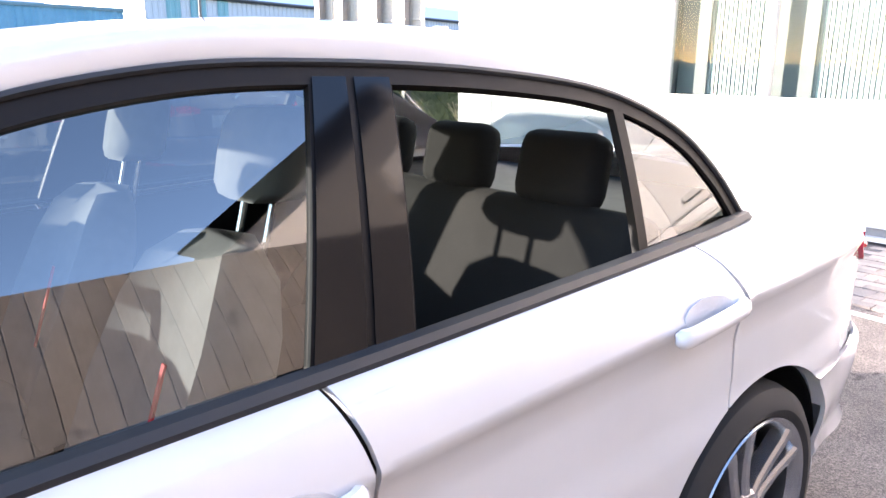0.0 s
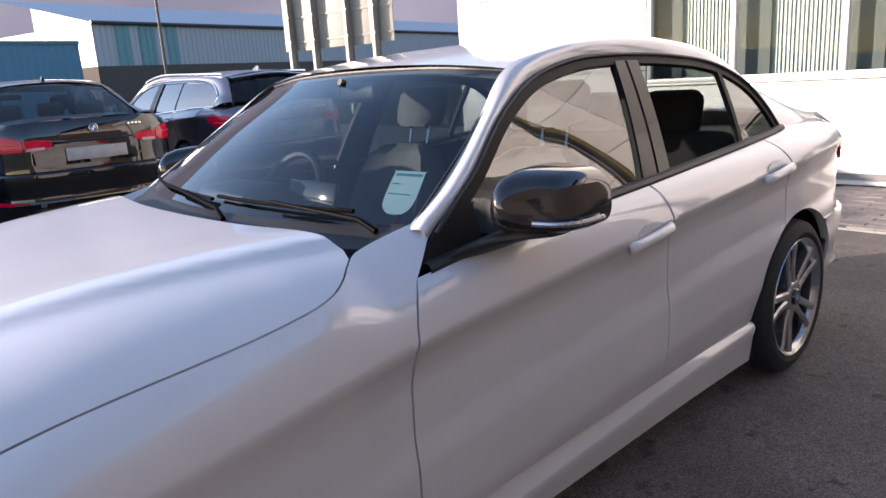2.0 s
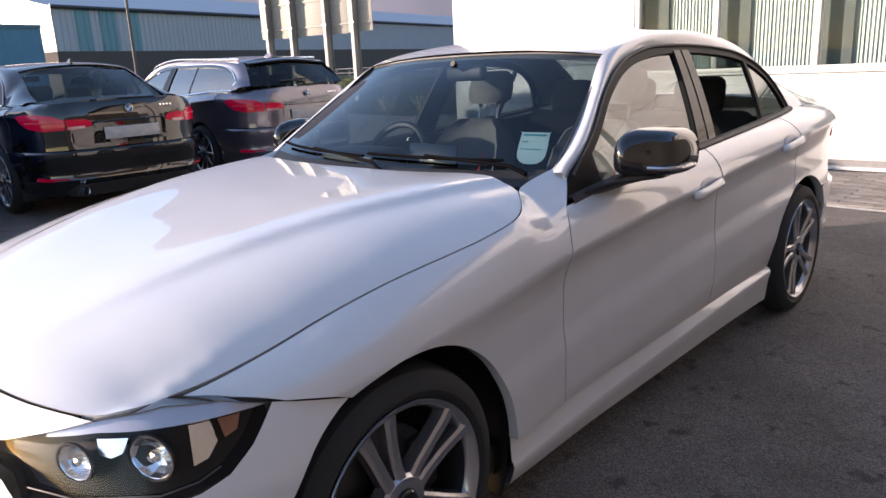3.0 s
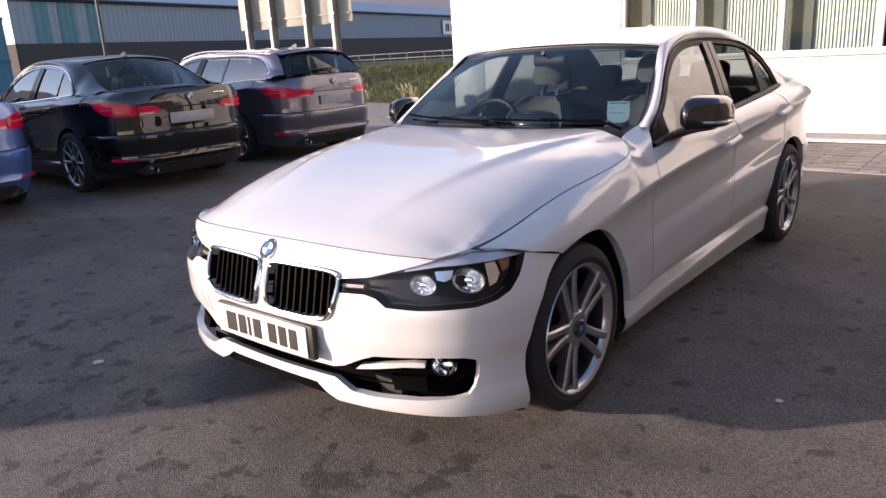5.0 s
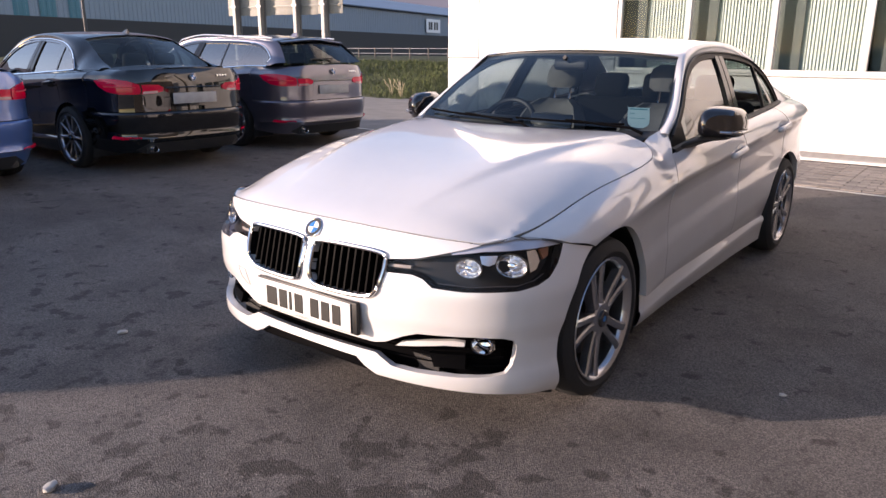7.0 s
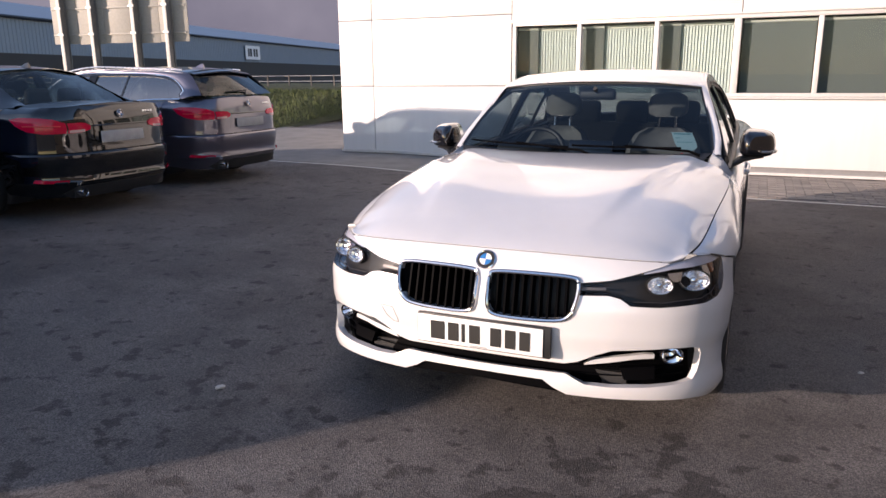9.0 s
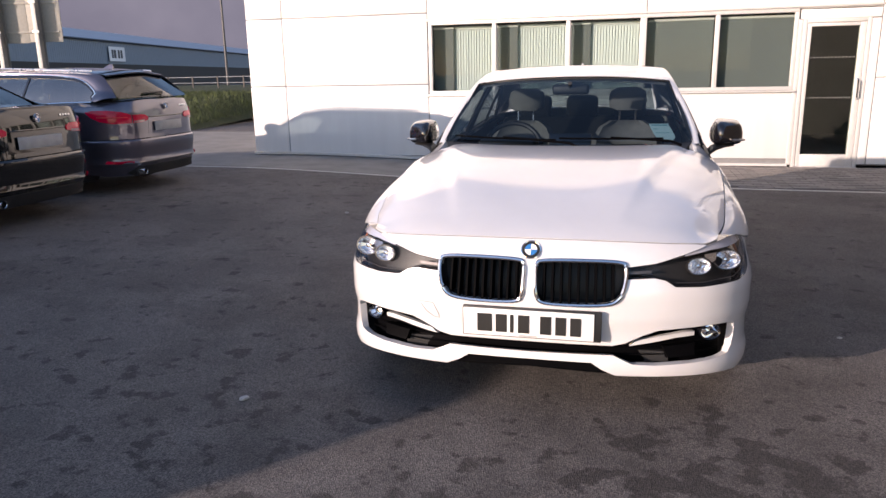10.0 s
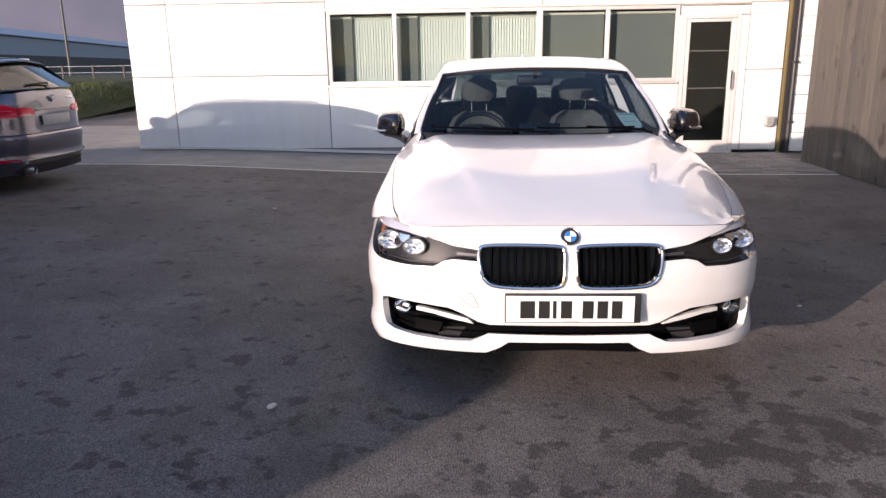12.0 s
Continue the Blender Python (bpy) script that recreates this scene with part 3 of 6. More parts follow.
def office_window():
    w = thing("window_1", "long aluminium-framed office window with five panes", "window", (0, 0, 0), 0, "structure")
    xs = (-2.62, -1.60, -0.50, 0.56, 1.56, 2.60)
    y0, y1 = WALL_Y - 0.03, WALL_Y + 0.05
    part("window_frame", joined(span((xs[0], y0, WIN[2]), (xs[-1], y1, WIN[2] + 0.05), 0.004), span((xs[0], y0, WIN[3] - 0.05), (xs[-1], y1, WIN[3]), 0.004),
        span((xs[0], y0, WIN[2] + 0.05), (xs[0] + 0.05, y1, WIN[3] - 0.05), 0.004), span((xs[-1] - 0.05, y0, WIN[2] + 0.05), (xs[-1], y1, WIN[3] - 0.05), 0.004)), "alu", w)
    for i, x in enumerate(xs[1:-1]):
        h = 0.045 if i == 2 else 0.03
        part("mullion", span((x - h, y0 - 0.004, WIN[2] + 0.05), (x + h, y1, WIN[3] - 0.05), 0.004), "alu", w)
    for a, b in zip(xs, xs[1:]):
        p = part("pane", span((a + 0.05, WALL_Y + 0.012, WIN[2] + 0.05), (b - 0.04, WALL_Y + 0.018, WIN[3] - 0.05)), "window", w)
        p.visible_shadow = False
    return w


office_window()
# vertical blinds behind the first three panes, drawn part-way, and grey roller blinds added to fill the dim glass
for x0, x1 in ((-2.30, -1.63), (-1.30, -0.53), (-0.22, 0.54)):
    b = thing("vertical_blind", "pale fabric vertical blind drawn part-way", "blind", (x0, WALL_Y + 0.20, 0), 0, "", "vertical blinds")
    part("headrail", span((0, -0.02, 2.05), (x1 - x0, 0.02, 2.09)), "alu", b)
    n = int((x1 - x0) / 0.042)
    for i in range(n):
        part("slat", box((0.052, 0.002, 1.0), at(0.021 + i * 0.042, 0, 1.55, 0, 0, -28 + 5 * math.sin(i * 2.1))), "blind", b)
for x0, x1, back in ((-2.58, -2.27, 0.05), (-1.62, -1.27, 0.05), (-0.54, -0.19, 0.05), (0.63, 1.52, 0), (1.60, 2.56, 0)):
    b = thing("roller_blind", "dark grey roller blind added to fill dim glass", "blind", (x0, WALL_Y + 0.10 + back, 0), 0, "", "roller blinds")
    part("fabric", span((0, 0, 1.10), (x1 - x0, 0.004, 2.06)), plain("grey_fill_fabric", (0.11, 0.122, 0.126), 0.9, vary=0.03), b)
    part("roller", moved(lathe([(0, 0.0), (0, 0.02), (x1 - x0, 0.02), (x1 - x0, 0.0)], 12), at(0, 0, 2.075)), "alu", b)


def glass_door():
    d = thing("door_1", "aluminium-framed glazed entrance door with chrome pull handle", "door", (0, 0, 0), 0, "structure")
    x0, x1, z0, z1 = DOOR
    y0, y1 = WALL_Y - 0.03, WALL_Y + 0.06
    part("door_frame", joined(span((x0, y0, z0), (x0 + 0.05, y1, z1), 0.004), span((x1 - 0.05, y0, z0), (x1, y1, z1), 0.004), span((x0 + 0.05, y0, z1 - 0.05), (x1 - 0.05, y1, z1), 0.004)), "alu", d)
    leaf = part("door_leaf", joined(span((x0 + 0.055, y0 + 0.01, z0), (x0 + 0.11, y1 - 0.01, z1 - 0.055), 0.004), span((x1 - 0.13, y0 + 0.01, z0), (x1 - 0.055, y1 - 0.01, z1 - 0.055), 0.004),
        span((x0 + 0.11, y0 + 0.01, z0), (x1 - 0.13, y1 - 0.01, z0 + 0.17), 0.004), span((x0 + 0.11, y0 + 0.01, z1 - 0.10), (x1 - 0.13, y1 - 0.01, z1 - 0.055), 0.004)), "alu", d)
    p = part("pane", span((x0 + 0.11, WALL_Y + 0.01, z0 + 0.17), (x1 - 0.13, WALL_Y + 0.018, z1 - 0.10)), clear_glass("door_glass", (0.70, 0.80, 0.74), 0.01, 1.75), d)
    p.visible_shadow = False
    for z in (0.96, 1.50):
        part("manifestation_strip", joined(*[span((x0 + 0.12 + i * 0.045, WALL_Y + 0.005, z), (x0 + 0.145 + i * 0.045, WALL_Y + 0.008, z + 0.02)) for i in range(13)]), plain("frosted_dots", (0.11, 0.115, 0.11), 0.7), d)
    h = tube([(x1 - 0.10, y0 - 0.002, 0.95), (x1 - 0.10, y0 - 0.05, 0.97), (x1 - 0.10, y0 - 0.05, 1.20), (x1 - 0.10, y0 - 0.002, 1.22)], 0.012, 10)
    part("pull_handle", h, "chrome", d, "chrome pull handle")
    part("threshold", span((x0, y0 - 0.03, 0.0), (x1, y1, 0.018)), "alu", d)


glass_door()
v = thing("wall_vent", "grey plastic wall vent on a white panel", "vent", (4.02, WALL_Y - 0.021, 0.47))
part("cowl", outward(loft([[(x * s, -d, z * s) for x, z in ((-0.075, -0.05), (-0.03, -0.085), (0.03, -0.085), (0.075, -0.05), (0.075, 0.075), (-0.075, 0.075))] for d, s in ((0.0, 1.0), (0.06, 0.9), (0.085, 0.7))], True, True)), plain("grey_plastic", (0.35, 0.35, 0.34), 0.6), v)
part("grille", joined(*[span((-0.05, -0.093, -0.04 + i * 0.022), (0.05, -0.084, -0.030 + i * 0.022)) for i in range(5)]), plain("dark_vent_slats", (0.18, 0.18, 0.18), 0.6), v)
u = thing("wall_light", "white rectangular bulkhead light over the door", "lamp", (3.10, WALL_Y - 0.022, 2.34))
part("lamp_body", span((-0.14, -0.07, -0.045), (0.14, 0, 0.045), 0.015, 3), plain("white_lamp_plastic", (0.55, 0.55, 0.53), 0.5), u)
part("lamp_rim", span((-0.15, -0.02, -0.055), (0.15, -0.001, -0.046), 0.003), "alu", u)
c = thing("downpipe", "black steel corner post with round downpipe", "pipe", (4.27, WALL_Y - 0.02, 0))
part("post", span((-0.10, -0.01, 0.0), (-0.055, 0.10, 6.2), 0.003), plain("bronze_trim", (0.16, 0.12, 0.05), 0.5), c)
part("channel", span((-0.05, 0.0, 0.0), (0.02, 0.12, 6.2), 0.004), "dark_metal", c)
part("pipe", tube([(0.045, -0.02, 0.0), (0.045, -0.02, 6.2)], 0.035, 14), "dark_metal", c)
for z in (0.45, 1.32, 2.25):
    part("bracket", span((0.0, -0.065, z), (0.09, 0.03, z + 0.03), 0.004), "dark_metal", c)
# recess of pale glazed blocks behind the timber
rec = thing("wall_recess", "pale glazed-block wall in a narrow recess", "wall", (0, 0, 0), 0, "structure")
for j in range(22):
    for i in range(3):
        part("block", span((4.36 + i * 0.30, WALL_Y - 0.02, 0.02 + j * 0.28), (4.36 + i * 0.30 + 0.292, WALL_Y + 0.1, 0.02 + j * 0.28 + 0.272), 0.006), "white_clad", rec)

# timber-boarded wall
TIM_X, TIM_Y = 4.07, 6.52
tim = thing("wall_east", "weathered grey-brown timber boarded wall", "wall", (0, 0, 0), 0, "structure")
part("backing", span((TIM_X + 0.03, -5.9, 0.0), (TIM_X + 0.20, TIM_Y - 0.004, 3.35)), "dark_metal", tim)
n_board = 85
for i in range(n_board):
    y1 = TIM_Y - i * 0.146
    o = 0.004 * math.sin(i * 12.9898)
    part("board", span((TIM_X + o, y1 - 0.142, 0.01), (TIM_X + 0.028, y1, 3.38), 0.003, 1), "timber", tim)

# ---- buildings beside the walk, seen in the glass of the cars ----
tagged(part("wall_north_wing", span((4.95, WALL_Y + 0.02, 0.0), (7.0, WALL_Y + 0.3, 7.2)), "white_clad"), "white panelled wing of the office", "wall", kind="structure")
tagged(part("recess_head", span((4.17, WALL_Y + 0.12, 0.0), (4.95, WALL_Y + 0.3, 7.2)), "white_clad"), "white wall behind the narrow recess", "wall", kind="structure")
gb = thing("gabled_building", "cream rendered building with a grey gable and white verge", "building", (0, 0, 0))
part("gable_wall", outward(loft([[(x, y, z) for y, z in ((4.4, 5.3), (9.3, 10.6), (14.2, 5.3))] for x in (7.0, 7.3)], True, True)), "gable", gb)
part("wall_body", span((7.0, 4.4, 0.0), (20, 14.2, 5.29)), "cream", gb)
part("roof", outward(loft([[(x, y, z) for x in (6.75, 20)] for y, z in ((4.1, 5.2), (9.3, 10.85), (14.5, 5.2))])), "roof_sheet", gb)
part("verge", outward(loft([[(6.72, y + o, z + p) for o, p in ((0, 0), (-0.33, 0.33), (-0.33, 0.38), (0.0, 0.05))] for y, z in ((4.3, 5.05), (9.3, 10.35))], True, True)), "enamel_white", gb)
sb = thing("dealer_sign", "white wall sign with dark grey lettering", "sign", (4.4, WALL_Y, 0))
part("board", span((0.0, -0.12, 5.65), (2.8, 0.01, 6.5), 0.01), "enamel_white", sb)
for i in range(9):
    part("letter_bar", span((0.2 + i * 0.28, -0.135, 5.9), (0.2 + i * 0.28 + 0.19, -0.121, 6.25)), "sign_ink", sb)

# ---- saloon and estate cars ----
# A car's own frame: y = 0 at the front axle and runs to the tail, x to its left side, z up.
NOSE_HALF = [(0.26, -0.716), (0.42, -0.696), (0.56, -0.660), (0.70, -0.597), (0.805, -0.510), (0.862, -0.410), (0.893, -0.29), (0.904, -0.17), (0.905, 0.0)]
NOSE = spline([*[(-x, y) for x, y in NOSE_HALF[::-1]], (0, -0.725), *NOSE_HALF], 16)
TAIL = spline([(-0.902, 3.05), (-0.888, 3.22), (-0.85, 3.42), (-0.795, 3.58), (-0.715, 3.70), (-0.61, 3.78), (-0.5, 3.83), (-0.3, 3.855), (0, 3.862),
    (0.3, 3.855), (0.5, 3.83), (0.61, 3.78), (0.715, 3.70), (0.795, 3.58), (0.85, 3.42), (0.888, 3.22), (0.902, 3.05)], 16)


def along(curve):
    s = np.r_[0, np.cumsum(np.linalg.norm(np.diff(curve, axis=0), axis=1))]
    return s - s[-1] / 2


NOSE_S, TAIL_S = along(NOSE), along(TAIL)
nose_off = key([(0.10, 0.06), (0.15, 0.030), (0.19, 0.006), (0.22, 0.0), (0.25, 0.002), (0.29, 0.010), (0.36, 0.012), (0.40, 0.006), (0.43, 0.0), (0.53, 0.0), (0.552, 0.003), (0.60, 0.018), (0.64, 0.032), (0.70, 0.058), (0.75, 0.10)])
tail_off = key([(0.15, 0.12), (0.22, 0.085), (0.30, 0.050), (0.335, 0.040), (0.352, 0.012), (0.372, 0.010), (0.39, 0.026), (0.42, 0.022), (0.50, 0.008), (0.57, 0.0), (0.60, 0.002), (0.625, 0.03), (0.80, 0.03), (0.90, 0.035), (0.98, 0.052), (1.04, 0.075), (1.07, 0.105)])


def wrap(curve, s_of, off, sign):
    def f(s, z, deep=0.0):
        i = int(np.clip(np.searchsorted(s_of, s), 1, len(s_of) - 1))
        k = (s - s_of[i - 1]) / (s_of[i] - s_of[i - 1])
        p = curve[i - 1] * (1 - k) + curve[i] * k
        t = curve[min(i + 3, len(curve) - 1)] - curve[max(i - 4, 0)]
        t = t / np.linalg.norm(t)
        n = np.array((-t[1], t[0])) * sign
        fade = np.clip((abs(s_of[-1]) - abs(s)) / 0.25, 0, 1)
        q = p + n * (off(z) * (0.25 + 0.75 * fade) + deep)
        return (q[0], q[1], z)
    return f


nose = wrap(NOSE, NOSE_S, nose_off, 1)
tail = wrap(TAIL, TAIL_S, tail_off, -1)
s_at_nose_y = lambda y: float(np.interp(y, NOSE[len(NOSE) // 2 :, 1], NOSE_S[len(NOSE) // 2 :]))

# side: greatest half width along the car, crease height, upper edge (bonnet shut line, then belt, then boot)
half = key([(-0.45, 0.745), (-0.38, 0.795), (-0.28, 0.850), (-0.16, 0.888), (0.0, 0.906), (0.5, 0.893), (1.0, 0.880), (1.9, 0.880), (2.4, 0.888), (2.85, 0.908), (3.05, 0.906), (3.3, 0.885)])
crease = key([(-0.45, 0.640), (-0.25, 0.660), (0.0, 0.686), (0.3, 0.718), (0.6, 0.753), (0.75, 0.767), (1.5, 0.818), (2.4, 0.879), (3.4, 0.947)])
top_x = key([(0.70, 0.819), (0.79, 0.819), (0.9, 0.819), (1.0, 0.821), (1.2, 0.823), (1.45, 0.818), (2.0, 0.81), (2.5, 0.80), (2.8, 0.785), (3.0, 0.765), (3.3, 0.74)])
top_z = key([(0.70, 0.883), (0.79, 0.890), (1.0, 0.913), (1.45, 0.938), (1.85, 0.957), (2.3, 0.982), (2.75, 1.008), (3.0, 1.025), (3.3, 1.03)])
dent = key([(-0.56, 0.045), (-0.50, 0.032), (-0.42, 0.020), (-0.30, 0.020), (-0.20, 0.030), (-0.10, 0.030), (-0.045, 0.021), (-0.012, 0.007), (0.0, 0.0)])
UP = 0.24
# upper edge of the front wing: along the bonnet to its rear corner, then along the foot of the windscreen
shut_x = key([(-0.45, 0.722), (-0.38, 0.744), (-0.30, 0.766), (-0.2, 0.780), (-0.1, 0.791), (0.0, 0.800), (0.1, 0.809), (0.2, 0.817), (0.3, 0.823), (0.42, 0.829), (0.52, 0.828), (0.58, 0.815), (0.63, 0.785), (0.67, 0.748), (0.71, 0.720), (0.76, 0.716), (0.91, 0.722)])
shut_z = key([(-0.50, 0.712), (-0.45, 0.716), (-0.38, 0.727), (-0.30, 0.746), (-0.2, 0.770), (-0.1, 0.797), (0.0, 0.819), (0.1, 0.837), (0.2, 0.850), (0.3, 0.861), (0.42, 0.876), (0.52, 0.892), (0.58, 0.905), (0.63, 0.921), (0.67, 0.938), (0.71, 0.952), (0.76, 0.964), (0.82, 0.976), (0.90, 0.990)])
soft_wing = key([(-0.2, 0.45), (0.2, 0.45), (0.5, 0.7), (0.74, 1.0)])
wing_full = key([(-0.45, 0.75), (-0.22, 0.74), (0.0, 0.72), (0.40, 0.70), (0.60, 0.64), (0.72, 0.60), (0.90, 0.62)])


def flank(y, v, front=False):
    zc, w = crease(y), half(y)
    if v <= zc:
        return (w - dent(v - zc) * (soft_wing(y) if front else 1.0), y, v)
    f = min(1.0, (v - zc) / UP)
    x1, z1, k = (shut_x(y), shut_z(y), wing_full(y)) if front else (top_x(y), top_z(y), 0.72)
    zm = zc + (z1 - zc) * k
    xm = w - 0.016
    return ((1 - f) ** 2 * w + 2 * f * (1 - f) * xm + f * f * x1, y, (1 - f) ** 2 * zc + 2 * f * (1 - f) * zm + f * f * z1)


def wing_at(y, v):
    return flank(y, v, True)


def level(f, y, z):
    """The sheet coordinate at which the side f stands at height z."""
    vs = np.linspace(crease(y) - 0.2, crease(y) + UP, 60)
    return float(np.interp(z, [f(y, v)[2] for v in vs], vs))


plain_tail = tail
SEAM_S = float(np.interp(-3.25, -TAIL[len(TAIL) // 2 :, 1], TAIL_S[len(TAIL) // 2 :]))
SEAM = [(z, min(0.03 if z > 0.5 else 0.012, flank(3.25, z if z < crease(3.25) else level(flank, 3.25, z))[0] - plain_tail(SEAM_S, z)[0])) for z in np.linspace(0.15, 1.03, 60)]


def tail(s, z, deep=0.0):
    """The tail, whose corner leans in above the crease and passes into the side."""
    step = lambda q: (lambda k: k * k * (3 - 2 * k))(min(1.0, max(0.0, q)))
    whole = float(np.interp(z, [q[0] for q in SEAM], [q[1] for q in SEAM]))
    lean = -max(0.0, -whole + 0.022) if z > crease(3.25) else 0.0
    x, y, z = plain_tail(s, z, deep)
    return (x + (1 if s > 0 else -1) * (lean * step((abs(s) - 0.62) / 0.42) + (whole - lean) * step((abs(s) - 1.0) / (SEAM_S - 1.0))), y, z)


def side_sheet(outline, f, step, **more):
    """A sheet of the side whose mesh rows follow the crease."""
    return sheet([(y, v - crease(y)) for y, v in outline], lambda y, u: f(y, u + crease(y)), step, **more)


def arch(yc, zc, r, a0, a1, n=26):
    return [(yc + r * math.cos(radians(a)), zc + r * math.sin(radians(a))) for a in np.linspace(a0, a1, n)]


def upper(y0, y1, n=14):
    return [(y, crease(y) + UP) for y in np.linspace(y0, y1, n)]


ARCH_F, ARCH_R = (0.066, 0.296, 0.398), (2.855, 0.312, 0.382)
bon_mid = key([(-0.66, 0.730), (-0.60, 0.757), (-0.45, 0.806), (-0.25, 0.864), (0.0, 0.916), (0.3, 0.958), (0.6, 0.978), (0.80, 0.984)])
bon_side = shut_z


# front edge of the bonnet: just behind the upper edge of the nose and of the lamps
nose_top = key([(0.0, 0.736), (0.2, 0.735), (0.40, 0.731), (0.60, 0.722), (0.70, 0.717), (0.74, 0.716), (0.80, 0.723), (0.88, 0.731), (0.96, 0.733)])
LIP = [nose(s, nose_top(s), 0.006) for s in np.linspace(0, 0.93, 40)]
LIP = [p for p in LIP if p[0] < 0.728]
bon_lip = lambda x: float(np.interp(x, [p[0] for p in LIP], [p[1] for p in LIP]))
lip_z = lambda x: float(np.interp(x, [p[0] for p in LIP], [p[2] for p in LIP])) + 0.003


def bonnet_at(x, y):
    """Flat between two ridges that open towards the windscreen, falling away to the shut lines."""
    def crown(yy):
        a = min(1.0, abs(x) / shut_x(min(yy, 0.56)))
        ridge = 0.35 + 0.27 * (yy + 0.4) / 1.1
        d = abs(x) - ridge
        lift = 0.014 * math.exp(-((d / (0.20 if d < 0 else 0.042)) ** 2)) * min(1.0, max(0.0, (yy + 0.55) / 0.5))
        return bon_mid(yy) - (bon_mid(yy) - bon_side(min(yy, 0.56 + 0.4 * max(0.0, yy - 0.56)))) * (0.10 * a**2 + 0.90 * a**6) + lift
    ye = bon_lip(abs(x))
    return (x, y, crown(y) - (crown(ye) - lip_z(abs(x))) * math.exp(-max(0.0, y - ye) / 0.09))


def mirrored(pts):
    """A half outline from the middle line, completed on the other side."""
    return [*pts, *[(-u, v) for u, v in pts[::-1] if abs(u) > 1e-6]]


def both(bm_of):
    return [(1, bm_of(1)), (-1, bm_of(-1))]


def side_map(f, sx):
    return (lambda u, v: (sx * f(u, v)[0], f(u, v)[1], f(u, v)[2]))


# greenhouse side: leans in above the belt
def pane_at(y, z):
    h = z - top_z(max(y, 0.72))
    return (top_x(max(y, 0.72)) - 0.02 - 0.36 * h - 0.30 * h * h, y, z)


LID = [(1.08, 1.085), (1.24, 1.20), (1.43, 1.288), (1.66, 1.335), (1.90, 1.345), (2.2, 1.335), (2.49, 1.30), (2.69, 1.225), (2.80, 1.13), (2.868, 1.03)]
LID_ESTATE = [(1.08, 1.085), (1.24, 1.20), (1.43, 1.288), (1.66, 1.335), (1.90, 1.350), (2.2, 1.350), (2.6, 1.345), (3.0, 1.325), (3.25, 1.27), (3.42, 1.15), (3.40, 1.09)]
RAIL_IN = [(0.724, 0.858, 0.974), (0.722, 0.878, 0.988), (0.706, 0.97, 1.040), (0.684, 1.08, 1.117), (0.65, 1.20, 1.205), (0.605, 1.36, 1.322), (0.585, 1.6, 1.378), (0.578, 1.9, 1.404), (0.568, 2.2, 1.400), (0.548, 2.5, 1.372),
    (0.530, 2.70, 1.336), (0.56, 2.93, 1.232), (0.60, 3.15, 1.124), (0.615, 3.34, 1.046)]
RAIL_IN_ESTATE = [*RAIL_IN[:9], (0.56, 2.6, 1.385), (0.55, 3.0, 1.37), (0.54, 3.38, 1.345), (0.60, 3.56, 1.22), (0.66, 3.68, 1.08)]
RAIL_OUT = [(0.766, 0.880, 0.950), (0.760, 0.900, 0.967), (0.756, 0.99, 1.028), *[pane_at(*p) for p in LID], (0.772, 3.05, 1.026), (0.745, 3.34, 1.030)]
RAIL_OUT_ESTATE = [(0.766, 0.880, 0.950), (0.760, 0.900, 0.967), (0.756, 0.99, 1.028), *[pane_at(*p) for p in LID_ESTATE[:-1]], (0.735, 3.40, 1.06), (0.735, 3.45, 1.04)]


def strip(inner, outer, n=70, rows=6, puff=0.02, sx=1):
    """A rounded band between two lines in space."""
    def even(line):
        c = spline(line, 12)
        s = np.r_[0, np.cumsum(np.linalg.norm(np.diff(c, axis=0), axis=1))]
        return np.stack([np.interp(np.linspace(0, s[-1], n), s, c[:, k]) for k in range(3)], -1)
    a, b = even(inner), even(outer)
    out = []
    for k in range(rows + 1):
        t = k / rows
        p = a * (1 - t) + b * t
        lift = puff * math.sin(math.pi * t)
        out.append([(sx * (q[0] + lift * 0.75), q[1], q[2] + lift * 0.66) for q in p])
    bm = loft(out)
    if sum(f.normal.dot(Vector((sx, 0, 1))) for f in bm.faces) < 0:
        bmesh.ops.reverse_faces(bm, faces=bm.faces[:])
    return bm


def outline_of(lid, belt0, belt1, inset):
    """The window opening of the side, pulled in by inset."""
    top = [tuple(p) for p in spline(lid, 8)]
    bottom = [(y, top_z(y) + 0.004) for y in np.linspace(belt1, belt0, 20)]
    poly = np.array(top + bottom)
    c = np.roll(poly, -1, 0) - np.roll(poly, 1, 0)
    n = np.stack([c[:, 1], -c[:, 0]], -1) / np.maximum(np.linalg.norm(c, axis=1), 1e-9)[:, None]
    depth = np.r_[np.full(len(top), inset), np.full(len(bottom), inset * 0.35)][:, None]
    return poly + n * depth


def clip_y(poly, y0, y1):
    """The part of a side outline between two lines y = a + b * (z - 1)."""
    out = np.array(poly)
    for (a, b), s in ((y0, 1), (y1, -1)):
        res = []
        d = [s * (p[0] - a - b * (p[1] - 1.0)) for p in out]
        for i in range(len(out)):
            j = (i + 1) % len(out)
            if d[i] >= 0:
                res.append(out[i])
            if (d[i] >= 0) != (d[j] >= 0):
                res.append(out[i] + (out[j] - out[i]) * d[i] / (d[i] - d[j]))
        out = np.array(res)
    return out


